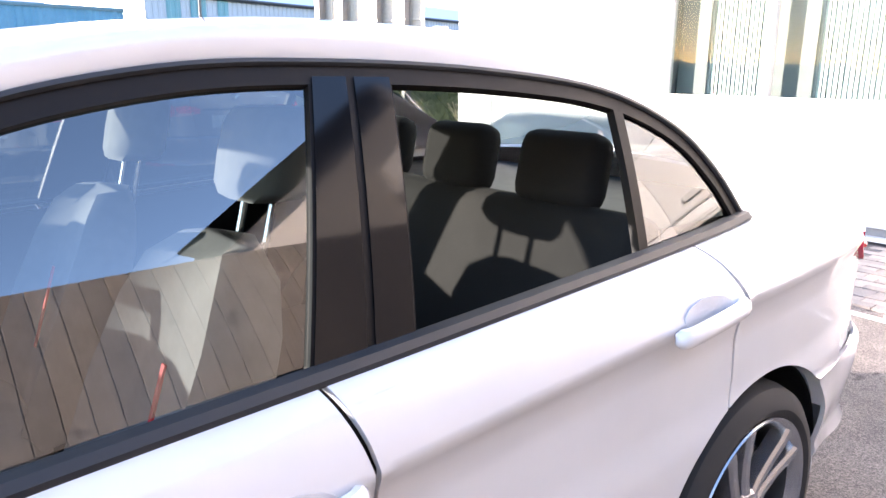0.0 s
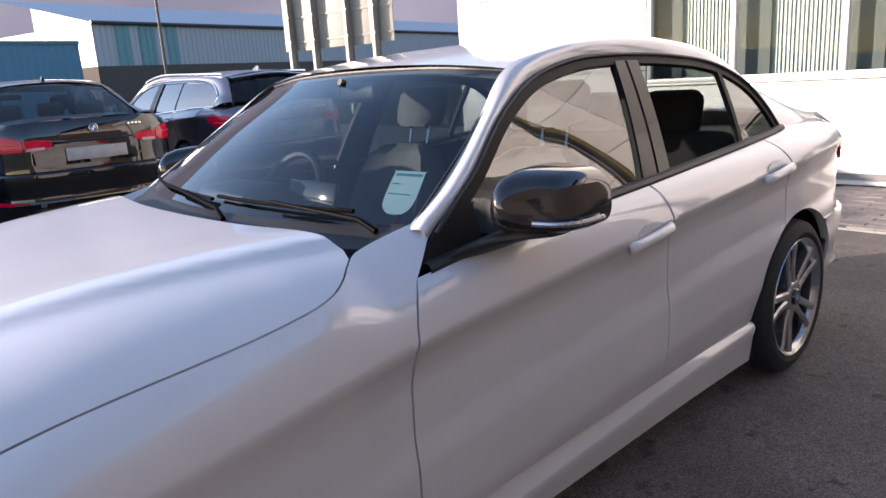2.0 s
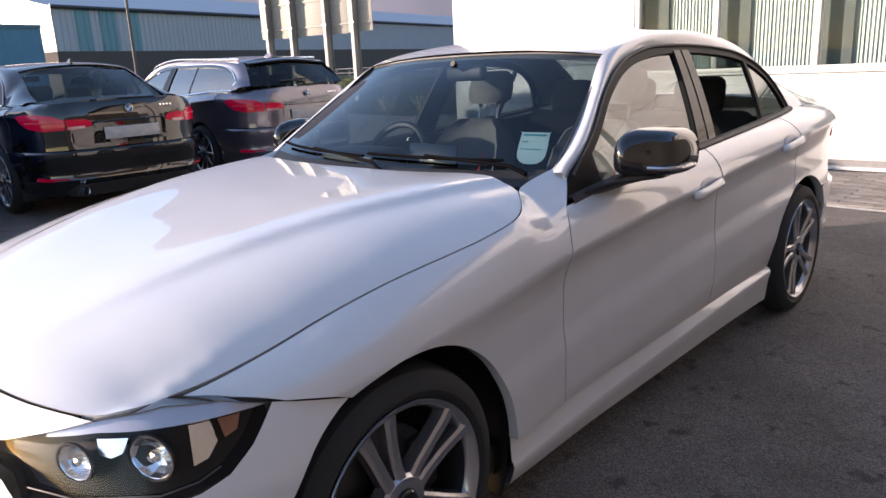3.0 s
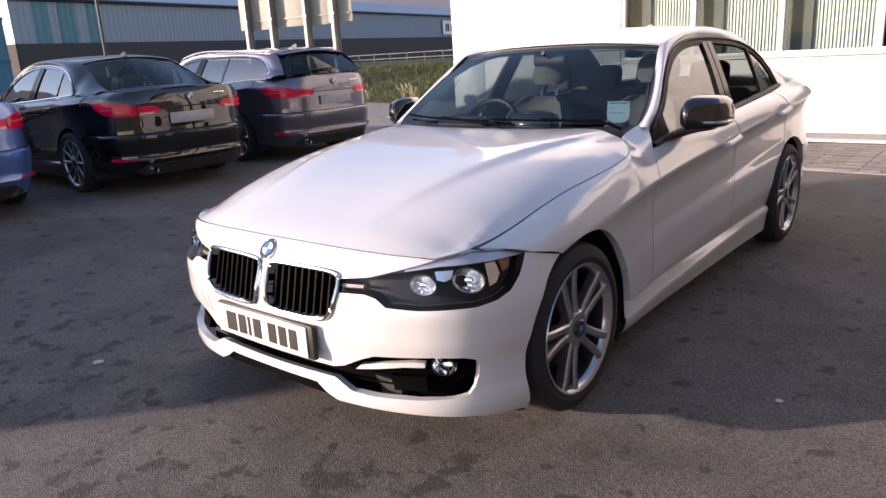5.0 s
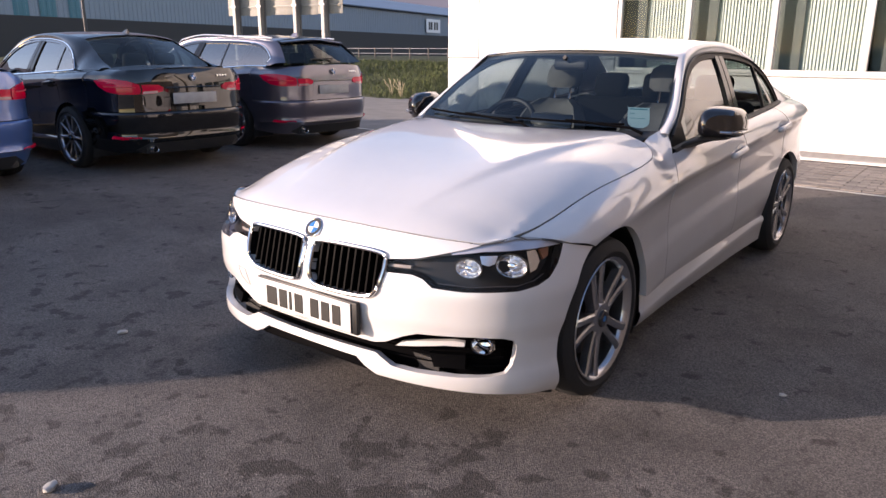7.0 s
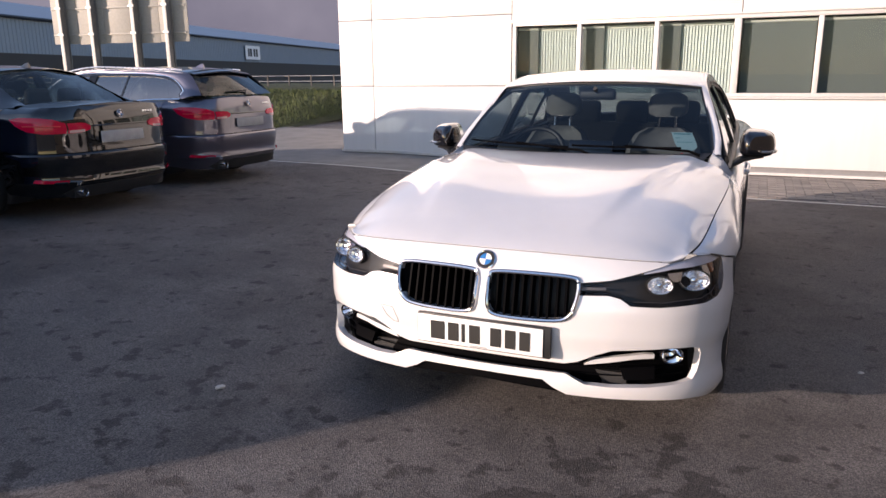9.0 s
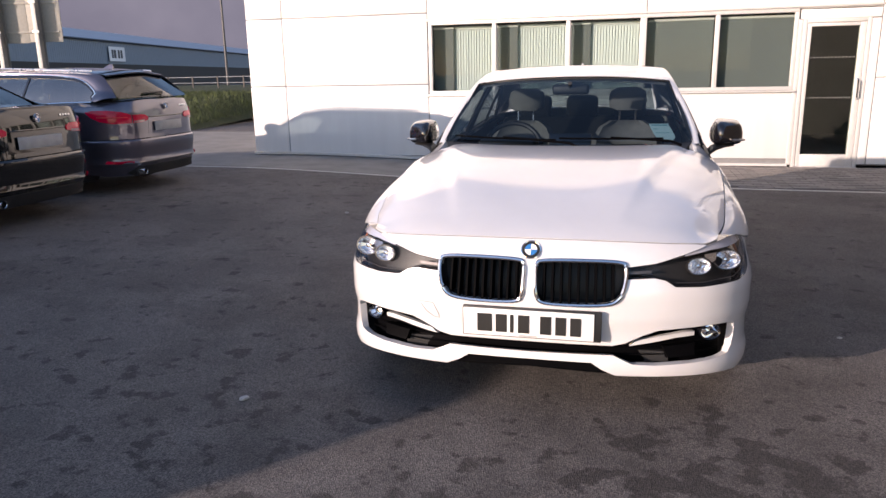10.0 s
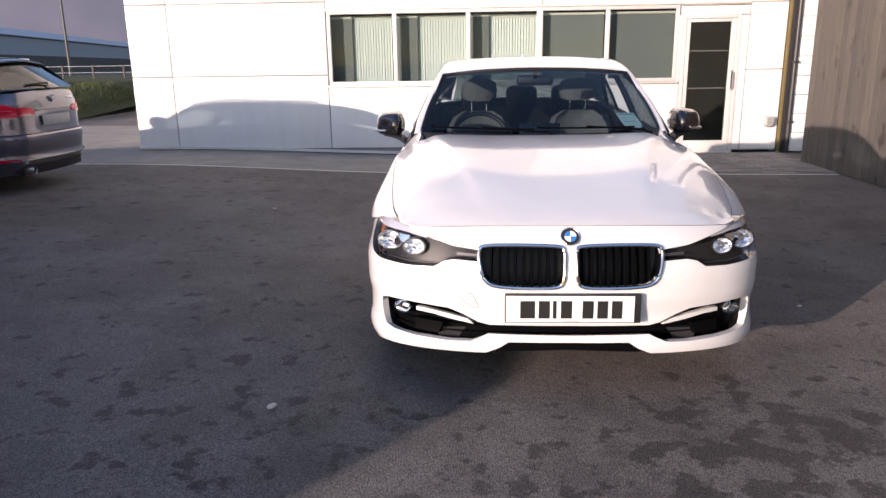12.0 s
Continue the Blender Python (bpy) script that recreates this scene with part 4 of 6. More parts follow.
HEAD = [(0.385, 0.643), (0.50, 0.656), (0.627, 0.686), (0.75, 0.715), (0.88, 0.729), (1.0, 0.719), (1.085, 0.692), (1.035, 0.634), (0.985, 0.596), (0.93, 0.577), (0.856, 0.566), (0.68, 0.562), (0.573, 0.567), (0.535, 0.592), (0.49, 0.602), (0.385, 0.598)]
KIDNEY = [tuple(p) for p in spline([(0.024, 0.590), (0.026, 0.645), (0.055, 0.661), (0.20, 0.665), (0.345, 0.661), (0.377, 0.640), (0.368, 0.570), (0.343, 0.520), (0.29, 0.499), (0.15, 0.494), (0.055, 0.500), (0.029, 0.530)], 5, True)]
INTAKE = [(0.0, 0.328), (0.33, 0.326), (0.38, 0.337), (0.45, 0.370), (0.51, 0.392), (0.60, 0.397), (0.72, 0.402), (0.82, 0.398), (0.858, 0.388), (0.872, 0.365), (0.868, 0.33), (0.855, 0.292), (0.832, 0.268), (0.78, 0.258), (0.66, 0.250), (0.50, 0.247), (0.41, 0.252), (0.365, 0.272), (0.335, 0.287), (0.0, 0.285)]
CHIN = [(0.0, 0.256), (0.25, 0.254), (0.29, 0.228), (0.345, 0.204), (0.52, 0.200), (0.70, 0.195), (0.85, 0.188), (0.96, 0.172), (1.04, 0.158)]


lamp_s = key([(0.0, 0.0), (0.385, 0.383), (0.627, 0.622), (0.75, 0.748), (0.88, 0.895), (1.0, 1.022), (1.085, 1.115), (1.2, 1.24)])


def lamp_at(s, z, deep=0.0):
    return nose(lamp_s(s), z, deep)


def front_outline():
    top = [(s, nose_top(s)) for s in (0.0, 0.1, 0.2, 0.3, 0.40, 0.50, 0.60, 0.68)] + [(0.735, 0.712)]
    lamp = [(lamp_s(s), z) for s, z in HEAD[:4][::-1] + HEAD[:6:-1] + [(1.088, 0.693)]]
    a = [(s_at_nose_y(y), z) for y, z in arch(*ARCH_F, 115.9, 203, 20)]
    return mirrored(top + lamp[1:] + [(a[0][0], a[0][1])] + a[1:] + CHIN[::-1])


def wheel(parent, x, y, style, sx):
    """An alloy wheel with five split spokes or ten thin ones, its tyre and brake disc."""
    w = new("wheel")
    w.parent = parent
    w.matrix_basis = pose(x, y, 0.325) @ Matrix.Diagonal((sx, 1, 1, 1))
    R = 0.327
    part("tyre", lathe([(-0.175, 0.245), (-0.195, 0.262), (-0.197, 0.29), (-0.18, 0.316), (-0.15, R - 0.002), (-0.11, R), (-0.107, R - 0.007), (-0.098, R - 0.007), (-0.095, R), (-0.055, R - 0.002), (-0.024, 0.316), (-0.006, 0.292),
        (-0.003, 0.272), (-0.012, 0.255), (-0.02, 0.248)], 64), "rubber", w)
    part("rim", lathe([(-0.19, 0.235), (-0.19, 0.247), (-0.17, 0.243), (-0.06, 0.228), (-0.03, 0.235), (-0.018, 0.244), (-0.010, 0.252), (-0.006, 0.250), (-0.010, 0.240), (-0.024, 0.230), (-0.035, 0.226)], 64), "alloy", w)
    # inner barrel: rim metal darkened, with the wheel's inner shade in its colour
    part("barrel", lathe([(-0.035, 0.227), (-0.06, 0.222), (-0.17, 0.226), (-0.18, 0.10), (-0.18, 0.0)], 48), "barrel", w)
    sp = []
    arms = [(a * 72, o) for a in range(5) for o in (-1, 1)] if style else [(a * 36, 0) for a in range(10)]
    for a, o in arms:
        rows = []
        for r, off, wd, x0, x1 in ((0.045, 0.017 * o, 0.017, -0.020, -0.065), (0.09, 0.021 * o, 0.0165, -0.024, -0.066), (0.15, 0.028 * o, 0.0165, -0.021, -0.06), (0.20, 0.036 * o, 0.0175, -0.015, -0.055), (0.238, 0.045 * o, 0.020, -0.012, -0.05)):
            wd = wd if style else wd * 0.8
            rows.append([(x1, off - wd, r), (x0 - 0.006, off - wd, r), (x0, off - wd * 0.55, r), (x0, off + wd * 0.55, r), (x0 - 0.006, off + wd, r), (x1, off + wd, r)])
        sp.append(moved(outward(loft(rows, True, True)), pose(0, 0, 0, a + 18)))
    sp.append(lathe([(-0.066, 0.070), (-0.028, 0.070), (-0.020, 0.062), (-0.018, 0.036), (-0.03, 0.034), (-0.03, 0.0)], 30))
    part("spokes", joined(*sp), "alloy", w)
    part("hub_cap", lathe([(-0.03, 0.034), (-0.012, 0.034), (-0.009, 0.030), (-0.009, 0.012)], 24), "black_gloss", w)
    part("hub_emblem", lathe([(-0.012, 0.013), (-0.008, 0.0125), (-0.007, 0.0)], 20), "blue", w)
    for a in range(54, 414, 72):
        part("bolt", moved(lathe([(-0.035, 0.009), (-0.026, 0.009), (-0.024, 0.005), (-0.024, 0.0)], 8), pose(0, 0.052 * math.cos(radians(a)), 0.052 * math.sin(radians(a)))), "iron", w)
    part("brake_disc", lathe([(-0.10, 0.06), (-0.10, 0.165), (-0.125, 0.165), (-0.125, 0.06)], 40), "iron", w)
    part("brake_caliper", box((0.07, 0.10, 0.16), at(-0.115, 0.13, 0.02), 0.02), "dark_metal", w)
    return w


def seat(parent, x, y, cloth, tag=True):
    s = new("front_seat")
    s.parent = parent
    s.matrix_basis = pose(x, y, 0.325)
    part("cushion", moved(box((0.50, 0.52, 0.20), Matrix(), 0.07, 4), at(0, 0.0, 0.10, 6)), cloth, s)
    rows = []
    for z, w, t in ((0.08, 0.235, 0.07), (0.2, 0.25, 0.075), (0.36, 0.255, 0.07), (0.50, 0.235, 0.06), (0.58, 0.19, 0.05), (0.62, 0.12, 0.03)):
        yc = 0.28 + z * 0.36
        rows.append([(w * a, yc + t * b - 0.035 * (abs(a) > 0.8), z + 0.10) for a, b in ((-1, -0.6), (-0.85, -1.3), (-0.6, -1.0), (0.6, -1.0), (0.85, -1.3), (1, -0.6), (0.9, 0.8), (0, 1), (-0.9, 0.8))])
    part("backrest", outward(loft(rows, True, True)), cloth, s, sharp=60)
    hr = [[(w * a, 0.545 + k * 0.012 + 0.05 * b, 0.79 + k * 0.05) for a, b in ((-1, 0), (-0.8, -0.9), (0, -1.1), (0.8, -0.9), (1, 0), (0.8, 0.9), (0, 1), (-0.8, 0.9))] for k, w in ((0, 0.09), (0.4, 0.125), (1.5, 0.132), (2.6, 0.12), (3.1, 0.075))]
    part("headrest", outward(loft(hr, True, True)), cloth, s, sharp=60)
    for o in (-0.055, 0.055):
        part("headrest_post", tube([(o, 0.515, 0.66), (o, 0.55, 0.80)], 0.007, 8), "chrome", s)
    if tag:
        part("seat_tag", box((0.012, 0.004, 0.19), at(0.13, 0.285, 0.48, -18)), "red", s, "red fabric tag on the seat back")
    return s


def mirror_unit(parent, sx, cap):
    m = new("wing_mirror")
    m.parent = parent
    m.matrix_basis = pose(0.012 * sx, 0.02, 0) @ Matrix.Diagonal((sx, 1, 1, 1))
    rows = []
    for y, x0, x1, z0, z1 in ((0.988, 0.885, 0.950, 0.990, 1.035), (0.996, 0.862, 0.978, 0.970, 1.062), (1.015, 0.846, 0.996, 0.957, 1.078), (1.055, 0.836, 1.010, 0.950, 1.090), (1.115, 0.830, 1.018, 0.947, 1.095), (1.177, 0.833, 1.014, 0.949, 1.092)):
        cx, cz, w, h, fore = (x0 + x1) / 2, (z0 + z1) / 2, (x1 - x0) / 2, (z1 - z0) / 2, min(1.0, (1.177 - y) / 0.14)
        ring = []
        for a in np.linspace(0, math.tau, 40, endpoint=False):
            c, n = math.cos(a), math.sin(a)
            u, v = np.sign(c) * abs(c) ** (0.50 if n > 0 else 0.42), np.sign(n) * abs(n) ** (0.58 if n > 0 else 0.5)
            ring.append((cx + w * u * (1.0 - 0.15 * max(v, 0.0)), y + 0.035 * max(u, 0.0) + 0.036 * min(u, 0.0) * fore, cz + h * (v - 0.12 * u * max(v, 0.0))))
        rows.append(ring)
    part("mirror_cap", outward(loft(rows, True, True)), cap, m, sharp=80)
    part("mirror_glass", moved(box((0.135, 0.004, 0.115), Matrix(), 0.015), at(0.922, 1.190, 1.020, 0, 0, 6)), "mirror", m)
    foot = [(0.812, 0.875, 0.912, 0.20, 0.018), (0.830, 0.905, 0.921, 0.205, 0.021), (0.860, 0.955, 0.932, 0.19, 0.018), (0.905, 1.000, 0.941, 0.155, 0.012), (0.960, 1.035, 0.946, 0.120, 0.006)]
    part("mirror_foot", outward(loft([[(x, y0 + l * (0.5 - 0.5 * math.cos(a)), z + t * (0.35 + math.sin(a)) ) for a in np.linspace(0, math.tau, 20, endpoint=False)] for x, y0, z, l, t in foot], True, True)), "black", m, sharp=80)
    line = [(0.945, 1.003, 0.982), (0.985, 1.024, 0.980), (1.010, 1.052, 0.979), (1.018, 1.090, 0.977), (1.022, 1.165, 0.977)]
    part("indicator_strip", tube(spline(line, 5), 0.0065, 8), "satin", m, "bright clear indicator strip")
    return m


def disc_emblem(parent, m, r=0.041):
    e = new("bonnet_emblem")
    e.parent = parent
    e.matrix_basis = m
    part("rim", lathe([(-0.004, r), (0.004, r), (0.006, r - 0.003), (0.004, r - 0.006)], 32), "chrome", e)
    part("ring", lathe([(0.002, r - 0.005), (0.005, r - 0.006), (0.005, r * 0.6)], 32), "ink", e)
    for q in range(4):
        pts = [(0.0055, 0, 0), *[(0.0055, r * 0.6 * math.cos(radians(a)), r * 0.6 * math.sin(radians(a))) for a in range(q * 90, q * 90 + 91, 15)]]
        raw("quarter", pts, [tuple(range(len(pts)))], "blue" if q % 2 else "enamel_white", e)
    return e


def head_lamp(parent, sx):
    f = side_map(lambda s, z: lamp_at(s, z), sx)
    deep = side_map(lambda s, z: lamp_at(s, z, 0.055), sx)
    lamp = part("headlight", sheet(HEAD, deep, 0.03, lip=0, out=(sx * 0.5, -1, 0)), "lamp_house", parent, "headlight with twin round reflectors")
    rim = [f(*p) for p in resample(np.array(HEAD), 0.03)]
    back = [deep(*p) for p in resample(np.array(HEAD), 0.03)]
    part("lamp_wall", loft([rim + rim[:1], back + back[:1]]), "black_gloss", lamp)
    brow = [(s, z - 0.002) for s, z in HEAD[2:7]] + [(1.0, 0.692), (0.88, 0.694), (0.75, 0.691), (0.63, 0.676)]
    # the sky's lavender reflection on this trim is put into its colour
    part("brow", sheet(brow, side_map(lambda s, z: lamp_at(s, z, 0.010), sx), 0.02, lip=0.008, out=(sx * 0.5, -1, 0)), "brow", lamp, "pale trim over the lamps, tinted as reflected sky")
    for s, z, r in ((0.695, 0.632, 0.040), (0.850, 0.640, 0.047)):
        p = Vector(lamp_at(s, z, 0.030))
        m = Matrix.Translation((p.x * sx, p.y, p.z)) @ pose(0, 0, 0, 0, 0, -90 + sx * 16) @ pose(0, 0, 0, 0, -9, 0) @ Matrix.Diagonal((1, 1.22, 0.86, 1))
        part("reflector", moved(lathe([(0.008, r), (0.006, r - 0.003), (-0.006, r * 0.82), (-0.016, r * 0.55), (-0.021, r * 0.28), (-0.022, 0.0)], 11), m), "reflector", lamp, "faceted chrome reflector", sharp=8)
        part("reflector_lip", moved(lathe([(0.004, r + 0.003), (0.010, r + 0.002), (0.010, r - 0.002), (0.004, r - 0.003)], 32), m), "lamp_house", lamp)
        part("projector", moved(lathe([(-0.022, r * 0.30), (0.000, r * 0.30), (0.006, r * 0.22), (0.008, 0.0)], 24), m), "chrome", lamp, "bright domed bulb cover")
    part("lamp_bridge", sheet([(0.735, 0.672), (0.800, 0.674), (0.790, 0.648), (0.768, 0.640), (0.742, 0.646)], side_map(lambda s, z: lamp_at(s, z, 0.03), sx), 0.02, lip=0.01, out=(sx * 0.5, -1, 0)), "reflector", lamp)
    part("side_reflector", sheet([(0.925, 0.682), (0.970, 0.682), (0.978, 0.645), (0.955, 0.620), (0.925, 0.612)], side_map(lambda s, z: lamp_at(s, z, 0.03), sx), 0.012, lip=0.012, out=(sx * 0.7, -1, 0)), "reflector", lamp)
    part("indicator", sheet([(0.985, 0.684), (1.030, 0.684), (1.018, 0.658), (0.993, 0.650)], side_map(lambda s, z: lamp_at(s, z, 0.024), sx), 0.01, lip=0.01, out=(sx * 0.7, -1, 0)), "amber", lamp, "small amber indicator")
    part("lower_trim", tube([(sx * q[0], q[1], q[2]) for q in (lamp_at(s, z, 0.02) for s, z in ((0.585, 0.578), (0.70, 0.573), (0.86, 0.577), (0.93, 0.588), (0.975, 0.605)))], 0.0018, 5), "iron", lamp)
    part("chrome_link", sheet([(0.39, 0.626), (0.48, 0.629), (0.48, 0.619), (0.39, 0.616)], side_map(lambda s, z: lamp_at(s, z, 0.008), sx), 0.02, lip=0.01, out=(0, -1, 0)), "iron", lamp)
    lens = part("lens", sheet(HEAD, f, 0.025, lip=0, out=(sx * 0.5, -1, 0)), "lens", lamp)
    lens.visible_shadow = False


def kidney(parent, sx):
    k = part("kidney_grille", sheet(KIDNEY, side_map(lambda s, z: nose(s, z, 0.075), sx), 0.04, lip=0, out=(0, -1, 0)), "black", parent, "chrome-rimmed black kidney grille")
    loop = [nose(s, z, 0.0) for s, z in KIDNEY]
    part("grille_rim", tube([(sx * x, y - 0.004, z) for x, y, z in loop], 0.0085, 8, True), "satin_dark", k, "chrome rim")
    part("grille_wall", loft([[(sx * nose(s, z, d)[0], *nose(s, z, d)[1:]) for s, z in KIDNEY + KIDNEY[:1]] for d in (0.0, 0.075)]), "black_gloss", k)
    for i in range(9):
        s = 0.056 + i * 0.034
        zs = [z for (a, z), (b, z2) in zip(KIDNEY, KIDNEY[1:] + KIDNEY[:1]) if (a - s) * (b - s) <= 0]
        z0, z1 = min(zs) + 0.004, max(zs) - 0.004
        rows = []
        for d, w in ((0.008, 0.0035), (0.014, 0.006), (0.06, 0.005)):
            a, b = nose(s - w, z0, d), nose(s + w, z0, d)
            c, e = nose(s + w, z1, d), nose(s - w, z1, d)
            rows.append([(sx * q[0], q[1], q[2]) for q in (a, b, c, e)])
        part("slat", outward(loft(rows, True, True)), "slat_black", k)
    return k


SHUT = [(0.725, 0.5), (0.728, 0.69), (0.731, 0.76), (0.742, 0.81), (0.762, 0.85), (0.790, 0.888)]


def saloon(name, label, paint_mat, detail=2, estate=False, plate="plate_grey", style=1, black_caps=False, open_rear=False):
    car = thing(name, label, "car", (0, 0, 0), 0, "", "cars in the car park")
    own_car = paint_mat == "white_paint"
    gap = 0.003
    fine = 0.02 if detail > 1 else 0.035
    # bonnet, nose, wings, doors
    bon = [*[p[:2] for p in LIP], *[(shut_x(y) - 0.004, y) for y in np.linspace(max(LIP[-1][1] + 0.02, -0.40), 0.685, 44)], (0.690, 0.702), (0.60, 0.700), (0.45, 0.682), (0.3, 0.668), (0.15, 0.660), (0, 0.657)]
    part("bonnet", sheet(mirrored(bon), bonnet_at, 0.025, out=(0, 0, 1), smooth=True), paint_mat, car)
    # black line added along the bonnet's front edge to darken the narrow gap
    part("bonnet_seal", tube([nose(q, nose_top(abs(q)) - 0.003, 0.006) for q in np.linspace(-0.70, 0.70, 60)], 0.0038, 6), "slat_black", car)
    if detail > 1:
        holes = [KIDNEY, [(-u, v) for u, v in KIDNEY[::-1]], mirrored(INTAKE)]
    else:
        holes = []
    part("front_bumper", sheet(front_outline(), nose, 0.03, holes, 0.03, out=(0, -1, 0), smooth=True), paint_mat, car)
    part("bumper_core", sheet(mirrored([(0.0, 0.70), (0.55, 0.68), (0.90, 0.52), (0.92, 0.2), (0.0, 0.2)]), lambda s, z: nose(s, z, 0.085), 0.06, lip=0, out=(0, -1, 0)), "slat_black", car)
    part("front_valance", sheet(mirrored([(0.0, 0.270), (0.28, 0.270), (0.36, 0.215), (0.30, 0.205), (0.0, 0.218)]), lambda s, z: nose(s, z, 0.018), 0.03, out=(0, -1, 0)), "slat_black", car)
    if detail > 1:
        for sx in (1, -1):
            kidney(car, sx)
            f = side_map(lambda s, z: nose(s, z, 0.03), sx)
            bl = sheet([(0.405, 0.316), (0.43, 0.337), (0.52, 0.354), (0.64, 0.368), (0.68, 0.366), (0.68, 0.350), (0.60, 0.346), (0.50, 0.330)], f, 0.03, lip=0.02, out=(0, -1, 0))
            part("intake_blade", bl, "blade", car, "satin silver blade across the intake")
            p = Vector(nose(0.755, 0.362, 0.040))
            fm = Matrix.Translation((p.x * sx, p.y, p.z)) @ pose(0, 0, 0, 0, 0, -90 + sx * 20) @ Matrix.Diagonal((1, 0.86, 0.66, 1))
            fog = part("fog_lamp", moved(lathe([(0.02, 0.046), (0.024, 0.043), (0.01, 0.04), (-0.02, 0.028), (-0.026, 0)], 28), fm), "chrome", car)
            part("fog_lens", moved(lathe([(0.018, 0.042), (0.026, 0.03), (0.029, 0.0)], 28), fm), "lens", fog)
            part("fog_bezel", moved(lathe([(0.022, 0.052), (0.028, 0.049), (0.024, 0.044), (0.0, 0.05)], 28), fm), "black_gloss", fog)
            part("intake_vane", sheet([(0.545, 0.312), (0.685, 0.318), (0.685, 0.268), (0.565, 0.264)], f, 0.03, lip=0.03, out=(0, -1, 0)), "slat_black", car)
        tow = [(-0.466, 0.466), (-0.403, 0.463), (-0.380, 0.42), (-0.377, 0.400), (-0.40, 0.402), (-0.435, 0.425)]
        part("towing_cover", tube([nose(s, z, -0.0005) for s, z in resample(np.array(tow), 0.02)], 0.0016, 5, True), plain("cover_seam", (0.25, 0.25, 0.25), 0.6), car)
        part("intake_mesh", joined(*[tube([nose(s, z, 0.06) for s in np.linspace(-0.84, 0.84, 40)], 0.003, 5) for z in (0.27, 0.30, 0.33, 0.36)]), "slat_black", car)
    for sx in (1, -1):
        head_lamp(car, sx)
        F = side_map(flank, sx)
        out = (sx, 0, 0.2)
        a = arch(*ARCH_F, 119, 1, 34)
        wing = [(-0.395, crease(-0.395) + UP), (-0.36, level(wing_at, -0.36, 0.722)), (-0.32, level(wing_at, -0.32, 0.714)), (-0.238, level(wing_at, -0.238, 0.691))] + [(y, level(wing_at, y, z) if z > crease(y) else z) for y, z in a[1:]] + [(0.485, 0.298), (0.72 - gap, 0.305)] + [(y - gap, level(wing_at, y, z)) for y, z in SHUT] + [(0.897, level(wing_at, 0.897, 0.968)), (0.876, crease(0.876) + UP)] + upper(0.868, -0.38, 40)
        part("front_wing", side_sheet(wing, side_map(wing_at, sx), 0.02, lip=0.03, out=out, smooth=True), paint_mat, car)
        fd = [*[(y, 0.308) for y in np.linspace(0.72 + gap, 1.80 - gap, 30)], (1.81 - gap, 0.5), (1.815 - gap, 0.76), (1.79 - gap, 0.90), (1.755 - gap, crease(1.755) + UP)] + upper(1.74, 0.80) + [(y + gap, level(flank, y, z)) for y, z in SHUT[::-1]]
        door = part("front_door", side_sheet(fd, F, fine, out=out, smooth=True), paint_mat, car)
        ra = arch(*ARCH_R, 178, 117, 16)
        rd = [(y, 0.308) for y in np.linspace(1.80 + gap, 2.44, 20)] + ra + [(2.69 - gap, 0.72), (2.675 - gap, 0.87), (2.64 - gap, 1.0), (2.615, crease(2.615) + UP)] + upper(2.60, 1.765) + [(1.795 + gap, 0.90), (1.815 + gap, 0.76), (1.81 + gap, 0.5)]
        rear_door = part("rear_door", side_sheet(rd, F, fine, out=out, smooth=True), paint_mat, car)
        ra2 = arch(*ARCH_R, 116, 30, 20)
        rw = [(2.62 + gap, crease(2.62) + UP), (2.645 + gap, 1.0), (2.68 + gap, 0.87), (2.69 + gap, 0.72)] + ra2 + [(3.20, 0.52), (3.25, 0.62), (3.25, 0.8)] + upper(3.25, 2.63)
        part("rear_wing", side_sheet(rw, F, fine, lip=0.03, out=out, smooth=True), paint_mat, car)
        # sill with its upper crease
        rows = []
        for y in np.linspace(0.466, 2.48, 24):
            w, zs = half(y), 0.212 + 0.080 * (y - 0.45) / 2.1
            rows.append([(sx * (w - d), y, z) for d, z in ((0.048, 0.312), (0.044, 0.306), (0.040, zs + 0.016), (0.033, zs + 0.004), (0.031, zs - 0.006), (0.040, zs - 0.04), (0.052, 0.148), (0.085, 0.132), (0.25, 0.150))])
        part("sill", outward(loft(rows)), paint_mat, car)
        for (yc, zc, r), nm in ((ARCH_F, "front"), (ARCH_R, "rear")):
            rows = [[(sx * x, y, z) for y, z in arch(yc, zc, r + o, 205, -25, 40)] for x, o in ((0.845, 0.0), (0.84, 0.004), (0.80, 0.02), (0.55, 0.02))]
            part("wheel_arch_liner", loft(rows), "black", car)
        for hy, hz, own in ((1.675, 0.815, door), (2.545, 0.888, rear_door)):
            base = Vector(flank(hy, hz))
            slope = 0.10
            pts = [(base.x + d, hy + o, hz + o * slope) for o, d in ((-0.120, 0.002), (-0.112, 0.010), (-0.092, 0.018), (0.0, 0.021), (0.075, 0.019), (0.095, 0.010), (0.103, 0.000))]
            part("door_handle", moved(tube(spline(pts, 4), [0.008, 0.010, 0.012, 0.013, 0.0145] + [0.0150] * 12 + [0.0150, 0.0150, 0.0150, 0.0145, 0.013, 0.011, 0.010, 0.008], 10, False, 1.25), Matrix.Diagonal((sx, 1, 1, 1))), paint_mat, own)
            # raised patch for the cup; on white its shade is in a greyer paint
            cup = sheet([(hy - 0.005 + 0.075 * math.cos(k), hz + 0.010 + 0.033 * math.sin(k)) for k in np.linspace(0, math.tau, 24, endpoint=False)], side_map(lambda y, v: (flank(y, v)[0] + 0.0012, y, v), sx), 0.02, lip=0.002, out=out)
